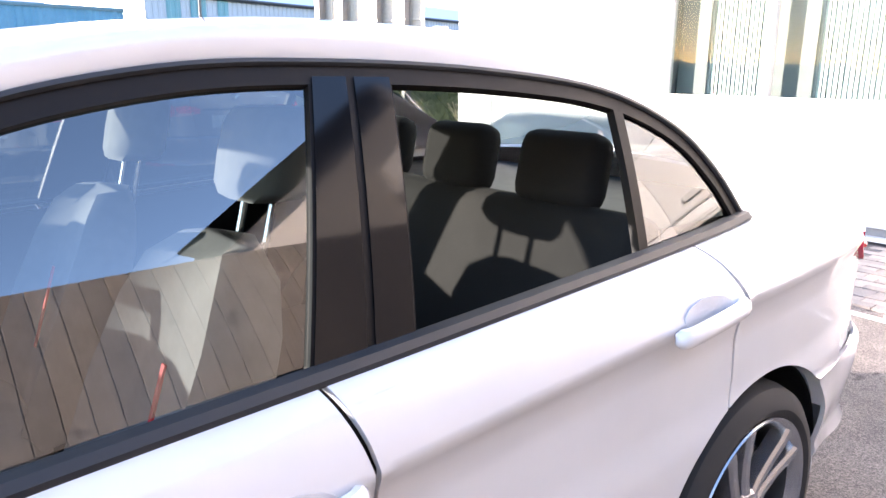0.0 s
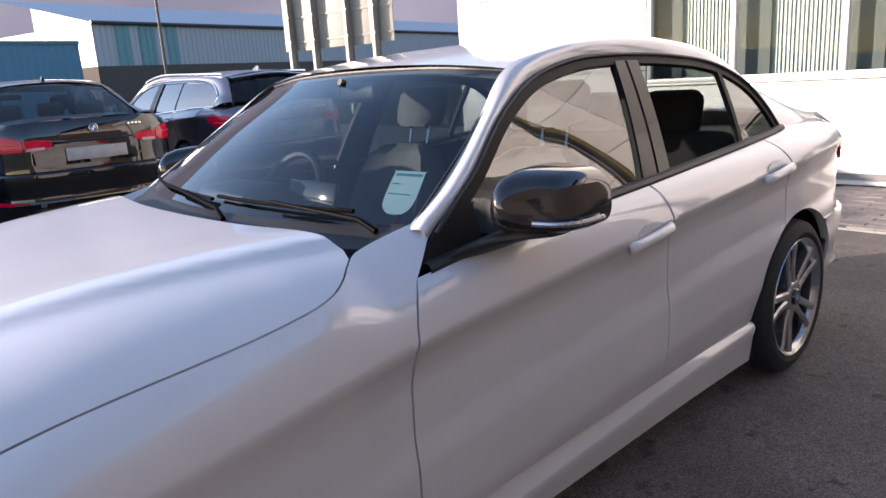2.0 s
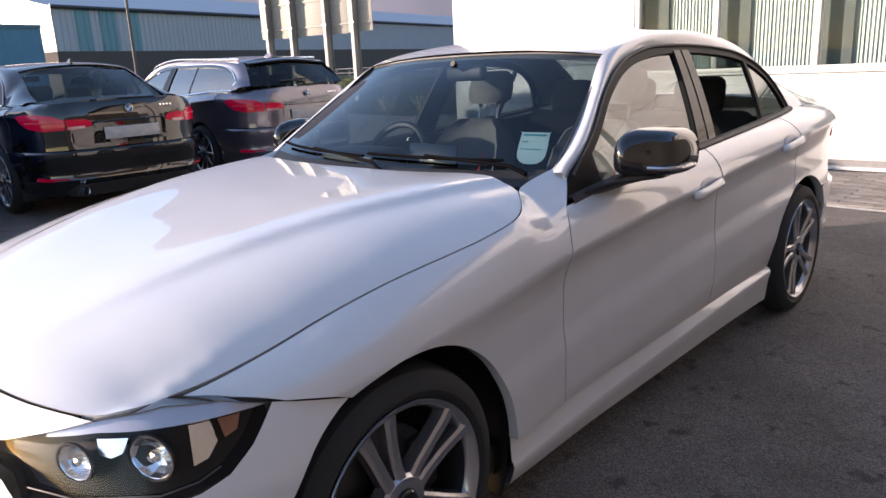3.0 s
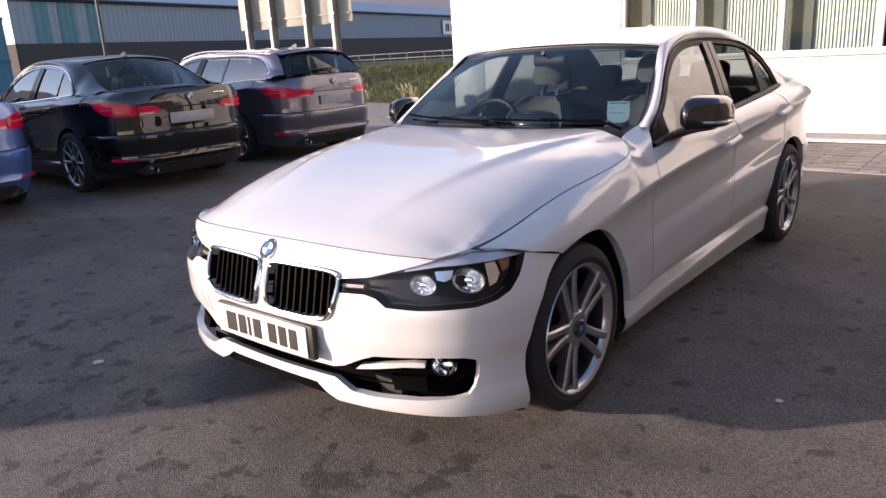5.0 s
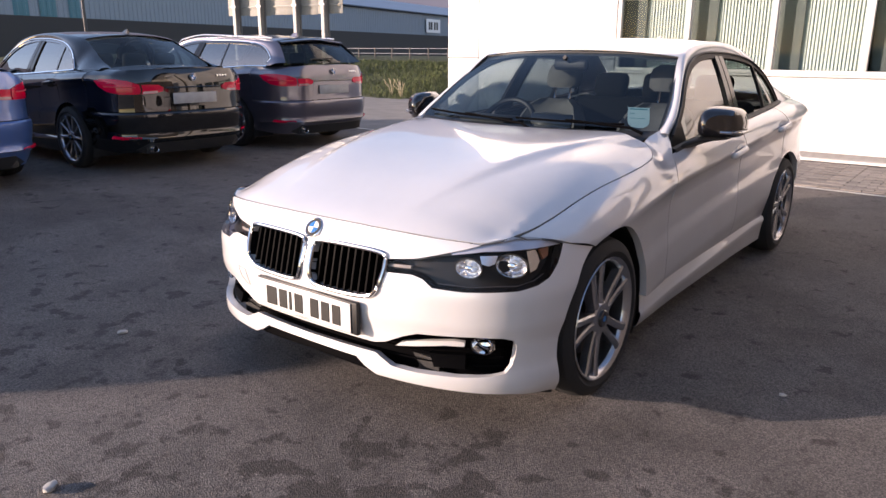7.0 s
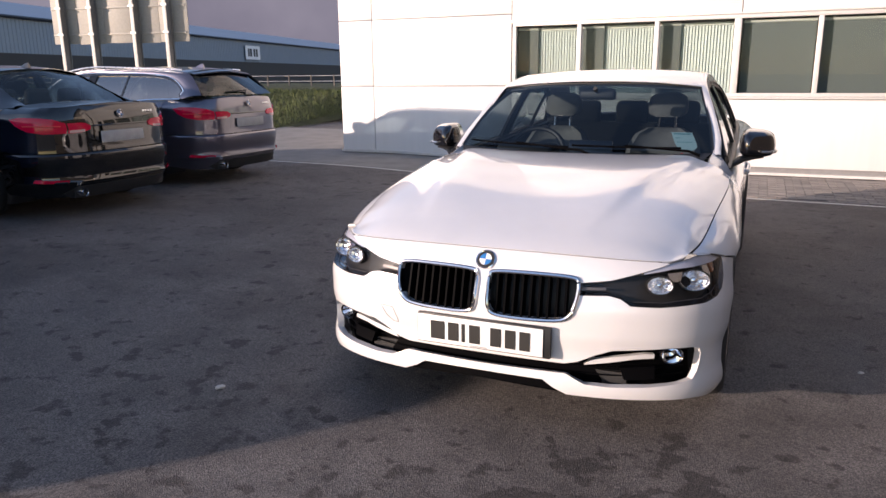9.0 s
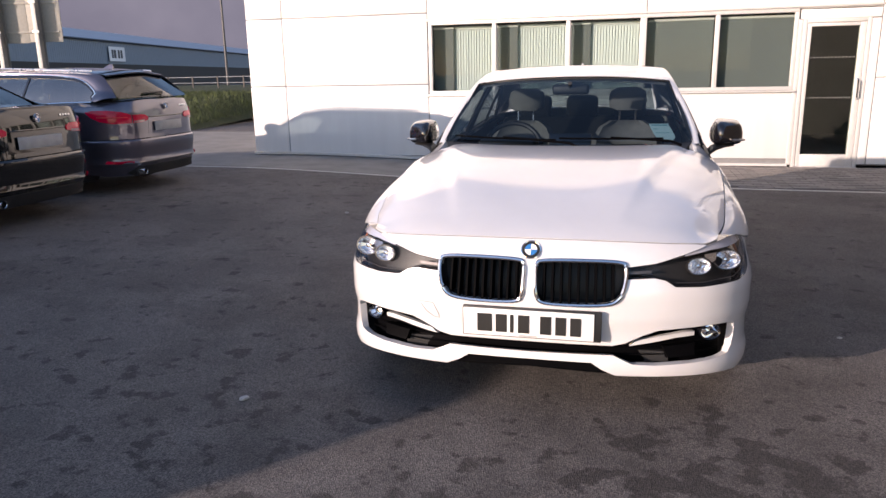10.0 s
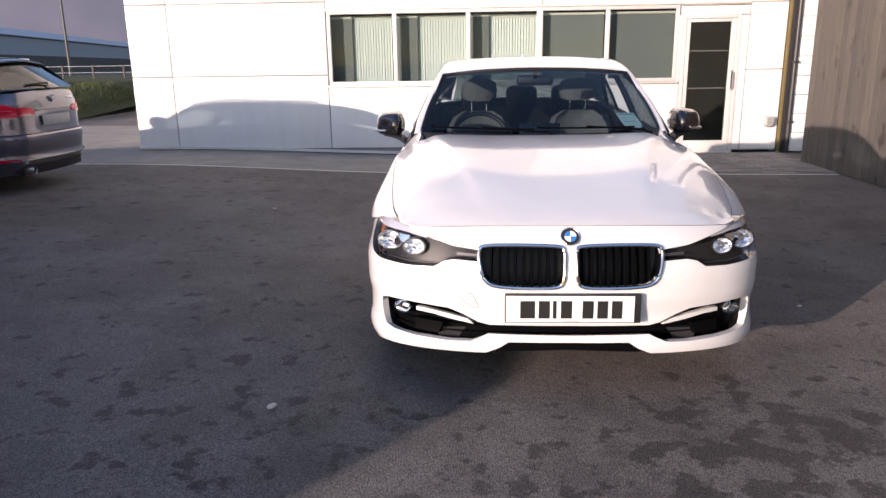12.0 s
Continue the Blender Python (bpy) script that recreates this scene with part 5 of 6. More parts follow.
            part("handle_cup", cup, plain("shaded_cup_paint", (0.55, 0.55, 0.56), 0.35, coat=1.0) if paint_mat == "white_paint" else paint_mat, own)
        # roof rail with the front and rear pillars, window surround, glass
        ri, ro = (RAIL_IN_ESTATE, RAIL_OUT_ESTATE) if estate else (RAIL_IN, RAIL_OUT)
        part("roof_rail", strip(ri, ro, sx=sx), paint_mat, car)
        lid = LID_ESTATE if estate else LID
        lid_full = [(0.795, 0.893), (0.895, 0.966), (0.985, 1.026), *lid]
        b1 = lid_full[-1][0]
        G = side_map(pane_at, sx)
        outer = outline_of(lid_full, 0.81, b1, 0.0)
        inner = outline_of(lid_full, 0.81, b1, 0.031)
        lo, hi = (0.74, 0.30), (b1 + 0.3, 0.0)
        bp = (1.823, 0.27)
        cp = (2.482, 0.17)
        win_f = clip_y(inner, (1.03, 0.0), (1.768, 0.30))
        win_r = clip_y(inner, (1.935, 0.22), (cp[0] - 0.015, cp[1]))
        win_q = clip_y(inner, (cp[0] + 0.012, cp[1]), (4.0, 0.0))
        part("window_surround", sheet(outer, side_map(lambda y, z: (pane_at(y, z)[0] + 0.004, y, z), sx), 0.03, [win_f, win_r, win_q], 0.018, out=out), "trim_satin" if paint_mat == "white_paint" else "black_gloss", car, "satin black window surround")
        raised = side_map(lambda y, z: (pane_at(y, z)[0] + 0.008, y, z), sx)
        tall = outline_of(lid_full, 0.81, b1, 0.020)
        part("pillar_panel", sheet(clip_y(tall, (1.772, 0.30), (1.850, 0.23)), raised, 0.03, lip=0.004, out=out), "piano", door, "gloss black pillar panel")
        part("pillar_panel", sheet(clip_y(tall, (1.864, 0.23), (1.930, 0.22)), raised, 0.03, lip=0.004, out=out), "piano", rear_door, "gloss black pillar panel")
        part("frame_bead", tube([(sx * (pane_at(y, z)[0] + 0.007), y, z) for y, z in spline(lid_full[1:], 6)], 0.006, 6), "black", car)
        belt = [(y, top_z(y)) for y in np.linspace(0.835, b1 + 0.01, 40)]
        part("belt_strip", outward(loft([[(sx * (top_x(y) + dx), y, z + dz) for y, z in belt] for dx, dz in ((-0.005, -0.006), (0.004, -0.004), (0.006, 0.006), (-0.002, 0.016), (-0.02, 0.018))])), "black" if paint_mat == "white_paint" else "chrome", car)
        if paint_mat != "white_paint":
            part("window_chrome", tube([(sx * (pane_at(y, z)[0] + 0.006), y, z) for y, z in spline(lid, 6)], 0.008, 6), "chrome", car)
        g1 = part("front_window", sheet(win_f, side_map(lambda y, z: (pane_at(y, z)[0] - 0.006, y, z), sx), 0.05, lip=0, out=out), "glass" if own_car else "clear_side", door)
        if not (open_rear and sx == 1):
            g2 = part("rear_window", sheet(win_r, side_map(lambda y, z: (pane_at(y, z)[0] - 0.006, y, z), sx), 0.05, lip=0, out=out), "privacy" if own_car else "clear_side", rear_door)
        g3 = part("quarter_window", sheet(win_q, side_map(lambda y, z: (pane_at(y, z)[0] - 0.004, y, z), sx), 0.05, lip=0, out=out), "quarter" if own_car else "clear_side", car)
        mirror_unit(car, sx, "black_gloss" if black_caps else paint_mat)
        for y in (0.040, 2.835):
            wheel(car, 0.893 * sx, y, style, sx)
    # windscreen, roof, rear glass
    def ruled(lo, hi, n=24, rows=10, bow=0.03):
        a, b = spline(lo, n // (len(lo) - 1)), spline(hi, n // (len(hi) - 1))
        out = []
        for k in range(rows + 1):
            t = k / rows
            p = a * (1 - t) + b * t
            out.append([(q[0], q[1] - bow * 0.6 * math.sin(math.pi * t) * s, q[2] + bow * math.sin(math.pi * t)) for q, s in zip(p, [1] * len(p))])
        return out
    ws_lo = [(-0.728, 0.872, 0.984), (-0.45, 0.795, 0.975), (0, 0.755, 0.972), (0.45, 0.795, 0.975), (0.728, 0.872, 0.984)]
    ws_hi = [(-0.600, 1.362, 1.318), (-0.35, 1.335, 1.340), (0, 1.325, 1.347), (0.35, 1.335, 1.340), (0.600, 1.362, 1.318)]
    edge_x = spline(RAIL_IN[1:6], 8)
    def screen_rows():
        out = []
        for i, r in enumerate(ruled(ws_lo, ws_hi, 24, 12, 0.0)):
            lift = 0.03 * math.sin(math.pi * i / 12)
            k = (float(np.interp(r[-1][1], edge_x[:, 1], edge_x[:, 0])) + 0.006) / r[-1][0]
            out.append([(x * (1 + (k - 1) * (x / r[-1][0]) ** 2), y - 0.6 * lift * (1 - (x / r[-1][0]) ** 2), z + lift * (1 - (x / r[-1][0]) ** 2) - 0.004) for x, y, z in r])
        return out
    part("windscreen", outward(loft(screen_rows())), "screen_glass", car)
    rws = screen_rows()
    c = len(rws[0])
    edge = [rws[0][i] for i in range(c)] + [r[-1] for r in rws[1:]] + [rws[-1][i] for i in range(c - 2, -1, -1)] + [r[0] for r in rws[-2:0:-1]]
    mid = np.mean(edge, axis=0)
    part("screen_border", loft([[tuple(np.array(p) + (0, -0.002, 0.003)) for p in edge + edge[:1]], [tuple(np.array(p) + (mid - np.array(p)) * (0.024 if abs(p[0]) > 0.5 else 0.06) * np.array((1, 0.7, 1)) + (0, 0.004, -0.004)) for p in edge + edge[:1]]]), "black", car)
    part("scuttle", outward(loft([[(x * k, y + o, z + dz) for x, y, z in spline(ws_lo, 6)] for o, dz, k in ((-0.11, -0.040, 0.93), (-0.05, -0.022, 0.95), (0.0, 0.0, 0.985))])), "black", car)
    y_end = 3.38 if estate else 2.70
    rail = spline(RAIL_IN_ESTATE if estate else RAIL_IN, 12)
    rz = key([(1.32, 1.347), (1.5, 1.382), (1.75, 1.416), (2.0, 1.431), (2.3, 1.428), (2.6, 1.405), (2.78, 1.372)]) if not estate else key([(1.32, 1.347), (1.5, 1.385), (1.75, 1.418), (2.1, 1.434), (2.6, 1.432), (3.1, 1.415), (3.45, 1.385)])
    rows = []
    sel = [p for p in rail if 1.355 <= p[1] <= y_end + 0.01]
    for p in sel:
        rows.append([(p[0] * u, p[1] - 0.037 * (1 - u * u) * max(0, 1 - (p[1] - 1.36) / 0.4) + 0.04 * (1 - u * u) * max(0, 1 - (y_end - p[1]) / 0.4), p[2] + (rz(p[1]) - p[2]) * (1 - abs(u) ** 2.4)) for u in np.linspace(-1, 1, 25)])
    part("roof", outward(loft(rows)), paint_mat, car)
    part("headlining", outward(loft([[(x * 0.97, y, z - 0.03) for x, y, z in r] for r in rows])), "trim_grey", car)
    fin = part("roof_aerial", outward(loft([[(w * a, (2.58 if not estate else 3.1) + o + b * l, h + rz(2.6 if not estate else 3.1) - 0.01) for a, b in ((-1, 0), (-0.5, -1), (0.5, -1), (1, 0), (0.6, 1), (-0.6, 1))] for w, o, l, h in ((0.03, 0.0, 0.075, 0.0), (0.02, 0.015, 0.055, 0.025), (0.006, 0.045, 0.02, 0.055))], True, True)), paint_mat, car)
    if estate:
        rg_hi = [(-0.53, 3.40, 1.335), (0, 3.46, 1.375), (0.53, 3.40, 1.335)]
        rg_lo = [(-0.655, 3.70, 1.075), (0, 3.80, 1.075), (0.655, 3.70, 1.075)]
        sp_rows = [[(x, y + o, z + dz) for x, y, z in spline(rg_hi, 10)] for o, dz in ((-0.04, 0.012), (0.03, 0.008), (0.07, -0.008), (0.06, -0.022), (0.0, -0.02))]
        part("roof_spoiler", outward(loft(sp_rows)), paint_mat, car)
        for sx in (1, -1):
            part("roof_bar", tube([(sx * (p[0] + 0.005), p[1], p[2] + h) for p, h in zip(rail[60:130:3], [0.0] + [0.022] * 60)], 0.012, 8), "satin", car)
        part("rear_wiper", tube([(0.0, 3.79, 1.10), (-0.05, 3.775, 1.13), (0.30, 3.74, 1.12)], 0.010, 6), "black", car)
    else:
        rg_hi = [(-0.525, 2.715, 1.322), (0, 2.755, 1.370), (0.525, 2.715, 1.322)]
        rg_lo = [(-0.60, 3.28, 1.052), (0, 3.335, 1.082), (0.60, 3.28, 1.052)]
    part("rear_screen", outward(loft(ruled(rg_hi, rg_lo, 24, 8, 0.006))), "rear_glass" if paint_mat == "black_paint" else "dim_rear", car)
    # boot and tail
    for sx in (1, -1):
        part("rear_shoulder", outward(loft([[(sx * x, y, z) for x, y, z in ((top_x(y), y, top_z(y)), (0.73, y, 1.042), (0.70, y, 1.046))] for y in np.linspace(2.9 if not estate else 3.2, 3.34, 8)])), paint_mat, car)
    s_t = lambda y: float(np.interp(-y, -TAIL[len(TAIL) // 2 :, 1], TAIL_S[len(TAIL) // 2 :]))
    side_s = s_t(3.25)
    if not estate:
        dk = [(0, 3.335), (0.40, 3.32), (0.605, 3.29), (0.70, 3.29), *[tail(s, 1.03, 0.006)[:2] for s in np.linspace(s_t(3.27), 0, 22)]]
        part("boot_lid", sheet(mirrored(dk), lambda x, y: (x, y, 1.080 - 0.049 * (x / 0.75) ** 2 - 0.050 * max(0, (y - 3.3))), 0.04, out=(0, 0, 1)), paint_mat, car)
    part("tail_panel", sheet(mirrored([(0.0, 1.056), (0.3, 1.052), (0.62, 1.033), (0.80, 1.030), (side_s - 0.25, 1.033), (side_s, 1.032), (side_s, 0.62), (0.0, 0.62)]), tail, 0.035, out=(0, 1, 0)), paint_mat, car)
    ar = [(s_t(y) if y < 3.85 else 0, z) for y, z in arch(*ARCH_R, 52, 3, 10)]
    part("rear_bumper", sheet(mirrored([(0.0, 0.612), (side_s, 0.612), *ar, (side_s + 0.02, 0.24), (0.95, 0.20), (0.0, 0.21)]), lambda s, z: tail(s, z, -0.001), 0.035, out=(0, 1, 0)), paint_mat, car)
    part("rear_valance", sheet(mirrored([(0.0, 0.30), (0.55, 0.30), (0.70, 0.23), (0.60, 0.19), (0.0, 0.19)]), lambda s, z: tail(s, z, -0.010), 0.04, out=(0, 1, 0)), "black", car)
    part("plate_recess", sheet(mirrored([(0.0, 0.84), (0.34, 0.84), (0.36, 0.66), (0.0, 0.66)]), lambda s, z: tail(s, z, -0.002), 0.04, out=(0, 1, 0)), paint_mat, car)
    part("rear_plate", span((-0.26, 3.845, 0.69), (0.26, 3.853, 0.80), 0.004), "plate_grey", car, "blank grey number plate")
    part("boot_chrome", tube([tail(s, 0.855, -0.008) for s in np.linspace(-0.33, 0.33, 12)], 0.008, 6), "black_gloss", car)
    for sx in (1, -1):
        T = side_map(lambda s, z: tail(s, z, -0.012), sx)
        tl = [(0.60, 0.797), (0.588, 0.835), (0.598, 0.890), (0.70, 0.926), (0.85, 0.944), (1.02, 0.947), (1.10, 0.930), (1.05, 0.872), (0.95, 0.822), (0.80, 0.795)]
        lamp = part("tail_light", sheet(tl, T, 0.025, lip=0.02, out=(sx * 0.4, 1, 0)), "red_lens", car, "wide red tail light")
        part("boot_lens", sheet([(0.36, 0.822), (0.352, 0.858), (0.40, 0.884), (0.48, 0.890), (0.582, 0.888), (0.572, 0.835), (0.584, 0.797), (0.46, 0.802)], T, 0.025, lip=0.02, out=(0, 1, 0)), "red_lens", lamp)
        part("light_bar", tube([T(s, 0.86 + 0.02 * (s - 0.5)) for s in np.linspace(0.64, 0.98, 12)], 0.006, 6), plain("deep_red_bar", (0.75, 0.05, 0.05), 0.3), lamp)
        part("reverse_lens", sheet([(0.42, 0.806), (0.57, 0.801), (0.565, 0.824), (0.42, 0.828)], side_map(lambda s, z: tail(s, z, -0.015), sx), 0.02, lip=0.004, out=(0, 1, 0)), plain("pink_lens", (0.45, 0.22, 0.22), 0.2, coat=1.0), lamp)
        if paint_mat != "white_paint":
            part("rear_reflector", sheet([(0.62, 0.365), (0.92, 0.385), (0.94, 0.355), (0.64, 0.335)], side_map(lambda s, z: tail(s, z, -0.008), sx), 0.03, lip=0.006, out=(0, 1, 0)), "red_lens", car)
    part("exhaust", moved(lathe([(-0.15, 0.034), (0.0, 0.034), (0.004, 0.032), (0.0, 0.029), (-0.12, 0.028), (-0.12, 0.0)], 20), at(0.50, 3.83, 0.245, 0, 0, 90)), "chrome", car)
    disc_emblem(car, at(0, 3.835, 0.955, 0, 0, 90) if not estate else at(0, 3.835, 0.97, 0, 0, 90), 0.038)
    part("model_badge", joined(*[box((0.026, 0.004, 0.022), at(-0.42 + 0.034 * i, 3.812, 0.965, 0, 0, 6), 0.003) for i in range(4)]), "chrome", car, "small chrome model badge")
    # floor, dash, seats
    part("underbody", joined(span((-0.80, 0.45, 0.17), (0.80, 2.42, 0.26)), span((-0.55, -0.60, 0.19), (0.55, 0.45, 0.28)), span((-0.55, 2.42, 0.2), (0.55, 3.75, 0.30))), "black", car)
    part("bulkhead", span((-0.58, 0.46, 0.28), (0.58, 0.52, 0.86)), "black", car)
    for sx in (1, -1):
        part("inner_shell", outward(loft([[(sx * (half(y) - 0.10), y, z) for z in (0.25, 0.6, 0.86)] + [(sx * (top_x(max(y, 0.75)) - 0.05), y, top_z(max(y, 0.75)) - 0.015)] for y in np.linspace(0.86, 2.9, 20)])), "cloth_dark", car)
    dash = [[(x, 0.70 + o + 0.05 * (x / 0.7) ** 2, z) for x in np.linspace(-1, 1, 16) * (0.62 + 0.35 * min(o, 0.3))] for o, z in ((0.02, 0.90), (0.12, 0.945), (0.30, 0.935), (0.42, 0.90), (0.45, 0.80), (0.40, 0.55), (0.36, 0.3))]
    part("dashboard", outward(loft(dash)), "black", car)
    part("dash_cowl", moved(box((0.36, 0.20, 0.09), Matrix(), 0.035, 3), at(-0.36, 1.05, 0.945)), "black", car)
    part("dash_screen", box((0.26, 0.02, 0.10), at(0.02, 1.08, 0.965, -14), 0.008), "black_gloss", car)
    wheel_m = at(-0.36, 1.22, 0.90, 62)
    part("steering_wheel", joined(moved(tube([(0.185 * math.cos(a), 0.185 * math.sin(a), 0) for a in np.linspace(0, math.tau, 36, endpoint=False)], 0.016, 8, True), wheel_m), moved(box((0.16, 0.12, 0.05), Matrix(), 0.025, 3), wheel_m),
        moved(box((0.34, 0.035, 0.02), Matrix(), 0.008), wheel_m), moved(box((0.035, 0.17, 0.02), at(0, -0.085, 0), 0.008), wheel_m)), "black", car)
    cloth = "cloth_grey" if paint_mat == "white_paint" else "cloth_dark"
    for x in (-0.36, 0.36):
        seat(car, x, 1.36, cloth)
    # rear bench cloth is near black: shade put into its colour against sun patches
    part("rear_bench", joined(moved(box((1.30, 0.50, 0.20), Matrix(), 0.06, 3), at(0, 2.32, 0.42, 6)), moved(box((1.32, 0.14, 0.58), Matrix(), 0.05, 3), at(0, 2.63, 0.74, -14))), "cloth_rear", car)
    for x in (-0.38, 0.0, 0.38):
        part("rear_headrest", moved(box((0.26, 0.10, 0.19), Matrix(), 0.045, 3), at(x, 2.70, 1.10, -12)), "cloth_dark", car)
    part("parcel_shelf", span((-0.66, 2.72, 0.97), (0.66, 3.32, 0.995)), "black", car)
    part("interior_mirror", joined(moved(box((0.24, 0.035, 0.065), Matrix(), 0.02, 3), at(0, 1.32, 1.275, 0, 0, -10)), tube([(0, 1.31, 1.29), (0, 1.24, 1.315)], 0.012, 8)), "black", car)
    foot = spline(ws_lo, 10)
    def on_glass(x, t, off):
        y, z = np.interp(x, foot[:, 0], foot[:, 1]), np.interp(x, foot[:, 0], foot[:, 2])
        return (x, y + 0.10 * t - off * 0.5, z + 0.085 * t + off)
    for x0, x1, xp in ((-0.66, -0.04, 0.10), (-0.02, 0.56, 0.66)):
        wiper = part("wiper", tube([on_glass(xp, -0.25, 0.012), on_glass(xp - 0.06, -0.05, 0.020), on_glass((x0 + x1) / 2, 0.22, 0.026)], [0.008, 0.007, 0.005], 8), "slat_black", car)
        part("wiper_blade", tube([on_glass(x, 0.22 + 0.10 * (x1 - x) / (x1 - x0), 0.012) for x in np.linspace(x0, x1, 8)], 0.006, 6), "slat_black", wiper)
    disc_emblem(car, Matrix.Translation((0, -0.668, 0.697)) @ pose(0, 0, 0, 0, 0, -90) @ pose(0, 0, 0, 0, -38, 0))
    return car

# ---- beyond the car park ----
# grass bank behind the kerb
KERB = [(-60, 17.0), (-30, 14.2), (-16, 12.7), (-12.3, 12.05), (-10.9, 11.7), (-10.45, 12.4), (-10.4, 15), (-10.3, 22), (-10, 40)]
kc = spline(KERB, 8)
BANK = [(0.0, 0.02), (0.05, 0.12), (0.5, 0.20), (1.5, 0.38), (3.0, 0.62), (5, 0.86), (7.5, 0.95), (11, 0.97), (16, 0.97), (26, 0.97)]


def bank(x, d):
    """A point of the grass bank, d metres behind the kerb."""
    k0 = float(np.interp(x, kc[:30, 0], kc[:30, 1])) if x < -10.5 else 12.4
    y, z = k0 + d + 0.12, float(np.interp(d, [q[0] for q in BANK], [q[1] for q in BANK]))
    e = min(1.0, (-10.2 - x) / 1.4)
    return (x, y, 0.02 + (z - 0.02) * (0.18 + 0.82 * e * (2 - e)) + 0.05 * noise.noise((x * 0.8, y * 0.8, 0)) * (1 if d > 0.2 else 0))


gx = np.linspace(-70, -10.35, 60)
rows = [[bank(x, d) for d, _ in BANK] for x in gx]
tagged(part("grass_bank", outward(loft(rows)), "grass"), "rough green-brown grass bank behind the kerb", "grass", kind="structure")
rnd = random.Random(5)
blade_v, blade_f = [], []
for k in range(16000):
    x, d = -10.5 - 17 * rnd.random() ** 1.4, 0.08 + 6.5 * rnd.random()
    p, a, h = Vector(bank(x, d)), rnd.uniform(0, math.tau), rnd.uniform(0.05, 0.16)
    w, lean = Vector((math.cos(a), math.sin(a), 0)) * 0.012, Vector((rnd.uniform(-0.06, 0.06), rnd.uniform(-0.06, 0.06), h))
    n = len(blade_v)
    blade_v += [p - w, p + w, p + lean]
    blade_f.append((n, n + 1, n + 2))
tagged(raw("grass_blades", blade_v, blade_f, "blade_green"), "short rough green grass on the bank", "grass", kind="stuff")
for x, d, n_stalk in ((-10.75, 0.35, 9), (-11.25, 0.55, 6), (-12.9, 0.4, 5)):
    tuft = thing("dry_grass_tuft", "tall bleached dry grass tuft behind the kerb", "grass tuft", bank(x, d), 0, "", "dry grass tufts")
    for k in range(n_stalk):
        a, h = rnd.uniform(0, math.tau), rnd.uniform(0.25, 0.5)
        tip = (0.16 * math.cos(a) - 0.08, 0.16 * math.sin(a), h)
        part("stalk", tube([(0.02 * math.cos(a), 0.02 * math.sin(a), -0.03), (tip[0] * 0.4, tip[1] * 0.4, h * 0.6), tip], [0.006, 0.005, 0.010], 5), "straw", tuft)
kerb_rows = []
for k, (x, y) in enumerate(kc):
    t = np.array(kc[min(k + 1, len(kc) - 1)]) - np.array(kc[max(k - 1, 0)])
    q = np.array((-t[1], t[0])) / np.linalg.norm(t)
    kerb_rows.append([(x, y, 0.0), (x, y, 0.10), (x + q[0] * 0.02, y + q[1] * 0.02, 0.12), (x + q[0] * 0.14, y + q[1] * 0.14, 0.12), (x + q[0] * 0.14, y + q[1] * 0.14, 0.0)])
tagged(part("kerb", loft(kerb_rows), "kerb"), "pale concrete kerb along the grass", "kerb", kind="structure")

# warehouse across the road
W0, W1 = Vector((-52, -4, 0)), Vector((-125, 311, 0))
wd = (W1 - W0).normalized()
wn_ = Vector((wd.y, -wd.x, 0))
ware = thing("warehouse", "long blue-grey clad warehouse with dark brick base", "building", (0, 0, 0))
wl = (W1 - W0).length


def ware_strip(name, a, b, z0, z1, o, mat, ribs=0.0, label=""):
    n = int((b - a) / 0.5) if ribs else 1
    pts = []
    for i in range(n + 1):
        s = a + (b - a) * i / n
        for ds, do in (((0, 0), (0.12, 0), (0.16, ribs), (0.38, ribs), (0.42, 0)) if ribs and i < n else ((0, 0),)):
            p = W0 + wd * (s + ds) + wn_ * (o + do)
            pts.append(p)
    vs = [(p.x, p.y, z) for p in pts for z in (z0, z1)]
    return raw(name, vs, [(2 * i, 2 * i + 2, 2 * i + 3, 2 * i + 1) for i in range(len(pts) - 1)], mat, ware, label)


S0 = 25.4
part("wall_body", moved(span((S0 + 0.1, -30, 0.0), (wl, -0.4, 7.0)), Matrix(((wd.x, wn_.x, 0, W0.x), (wd.y, wn_.y, 0, W0.y), (0, 0, 1, 0), (0, 0, 0, 1)))), "blue_clad", ware)
ware_strip("brick_base", S0, wl, 0.0, 3.8, 0.1, "dark_brick")
ware_strip("cladding", S0, wl, 3.8, 7.1, 0.0, "blue_clad", 0.04)
eave = [W0 + wd * s + wn_ * o for s in (S0 - 0.3, wl) for o in (0.4, -14)]
raw("roof", [(eave[0].x, eave[0].y, 7.1), (eave[2].x, eave[2].y, 7.1), (eave[3].x, eave[3].y, 10.2), (eave[1].x, eave[1].y, 10.2)], [(0, 1, 2, 3)], "roof_sheet", ware)
part("gutter", tube([tuple(W0 + wd * s + wn_ * 0.4 + Vector((0, 0, 7.05))) for s in (S0 - 0.3, wl)], 0.14, 8), "dark_metal", ware)
for s0, s1 in ((27.2, 28.5), (29.4, 30.9), (32.0, 33.1)):
    ware_strip("cladding_stripe", s0, s1, 3.8, 7.0, 0.06, "teal", 0.04)
# gable end of the warehouse, in white and teal stripes above the brick
GE = W0 + wd * (S0 - 0.02)
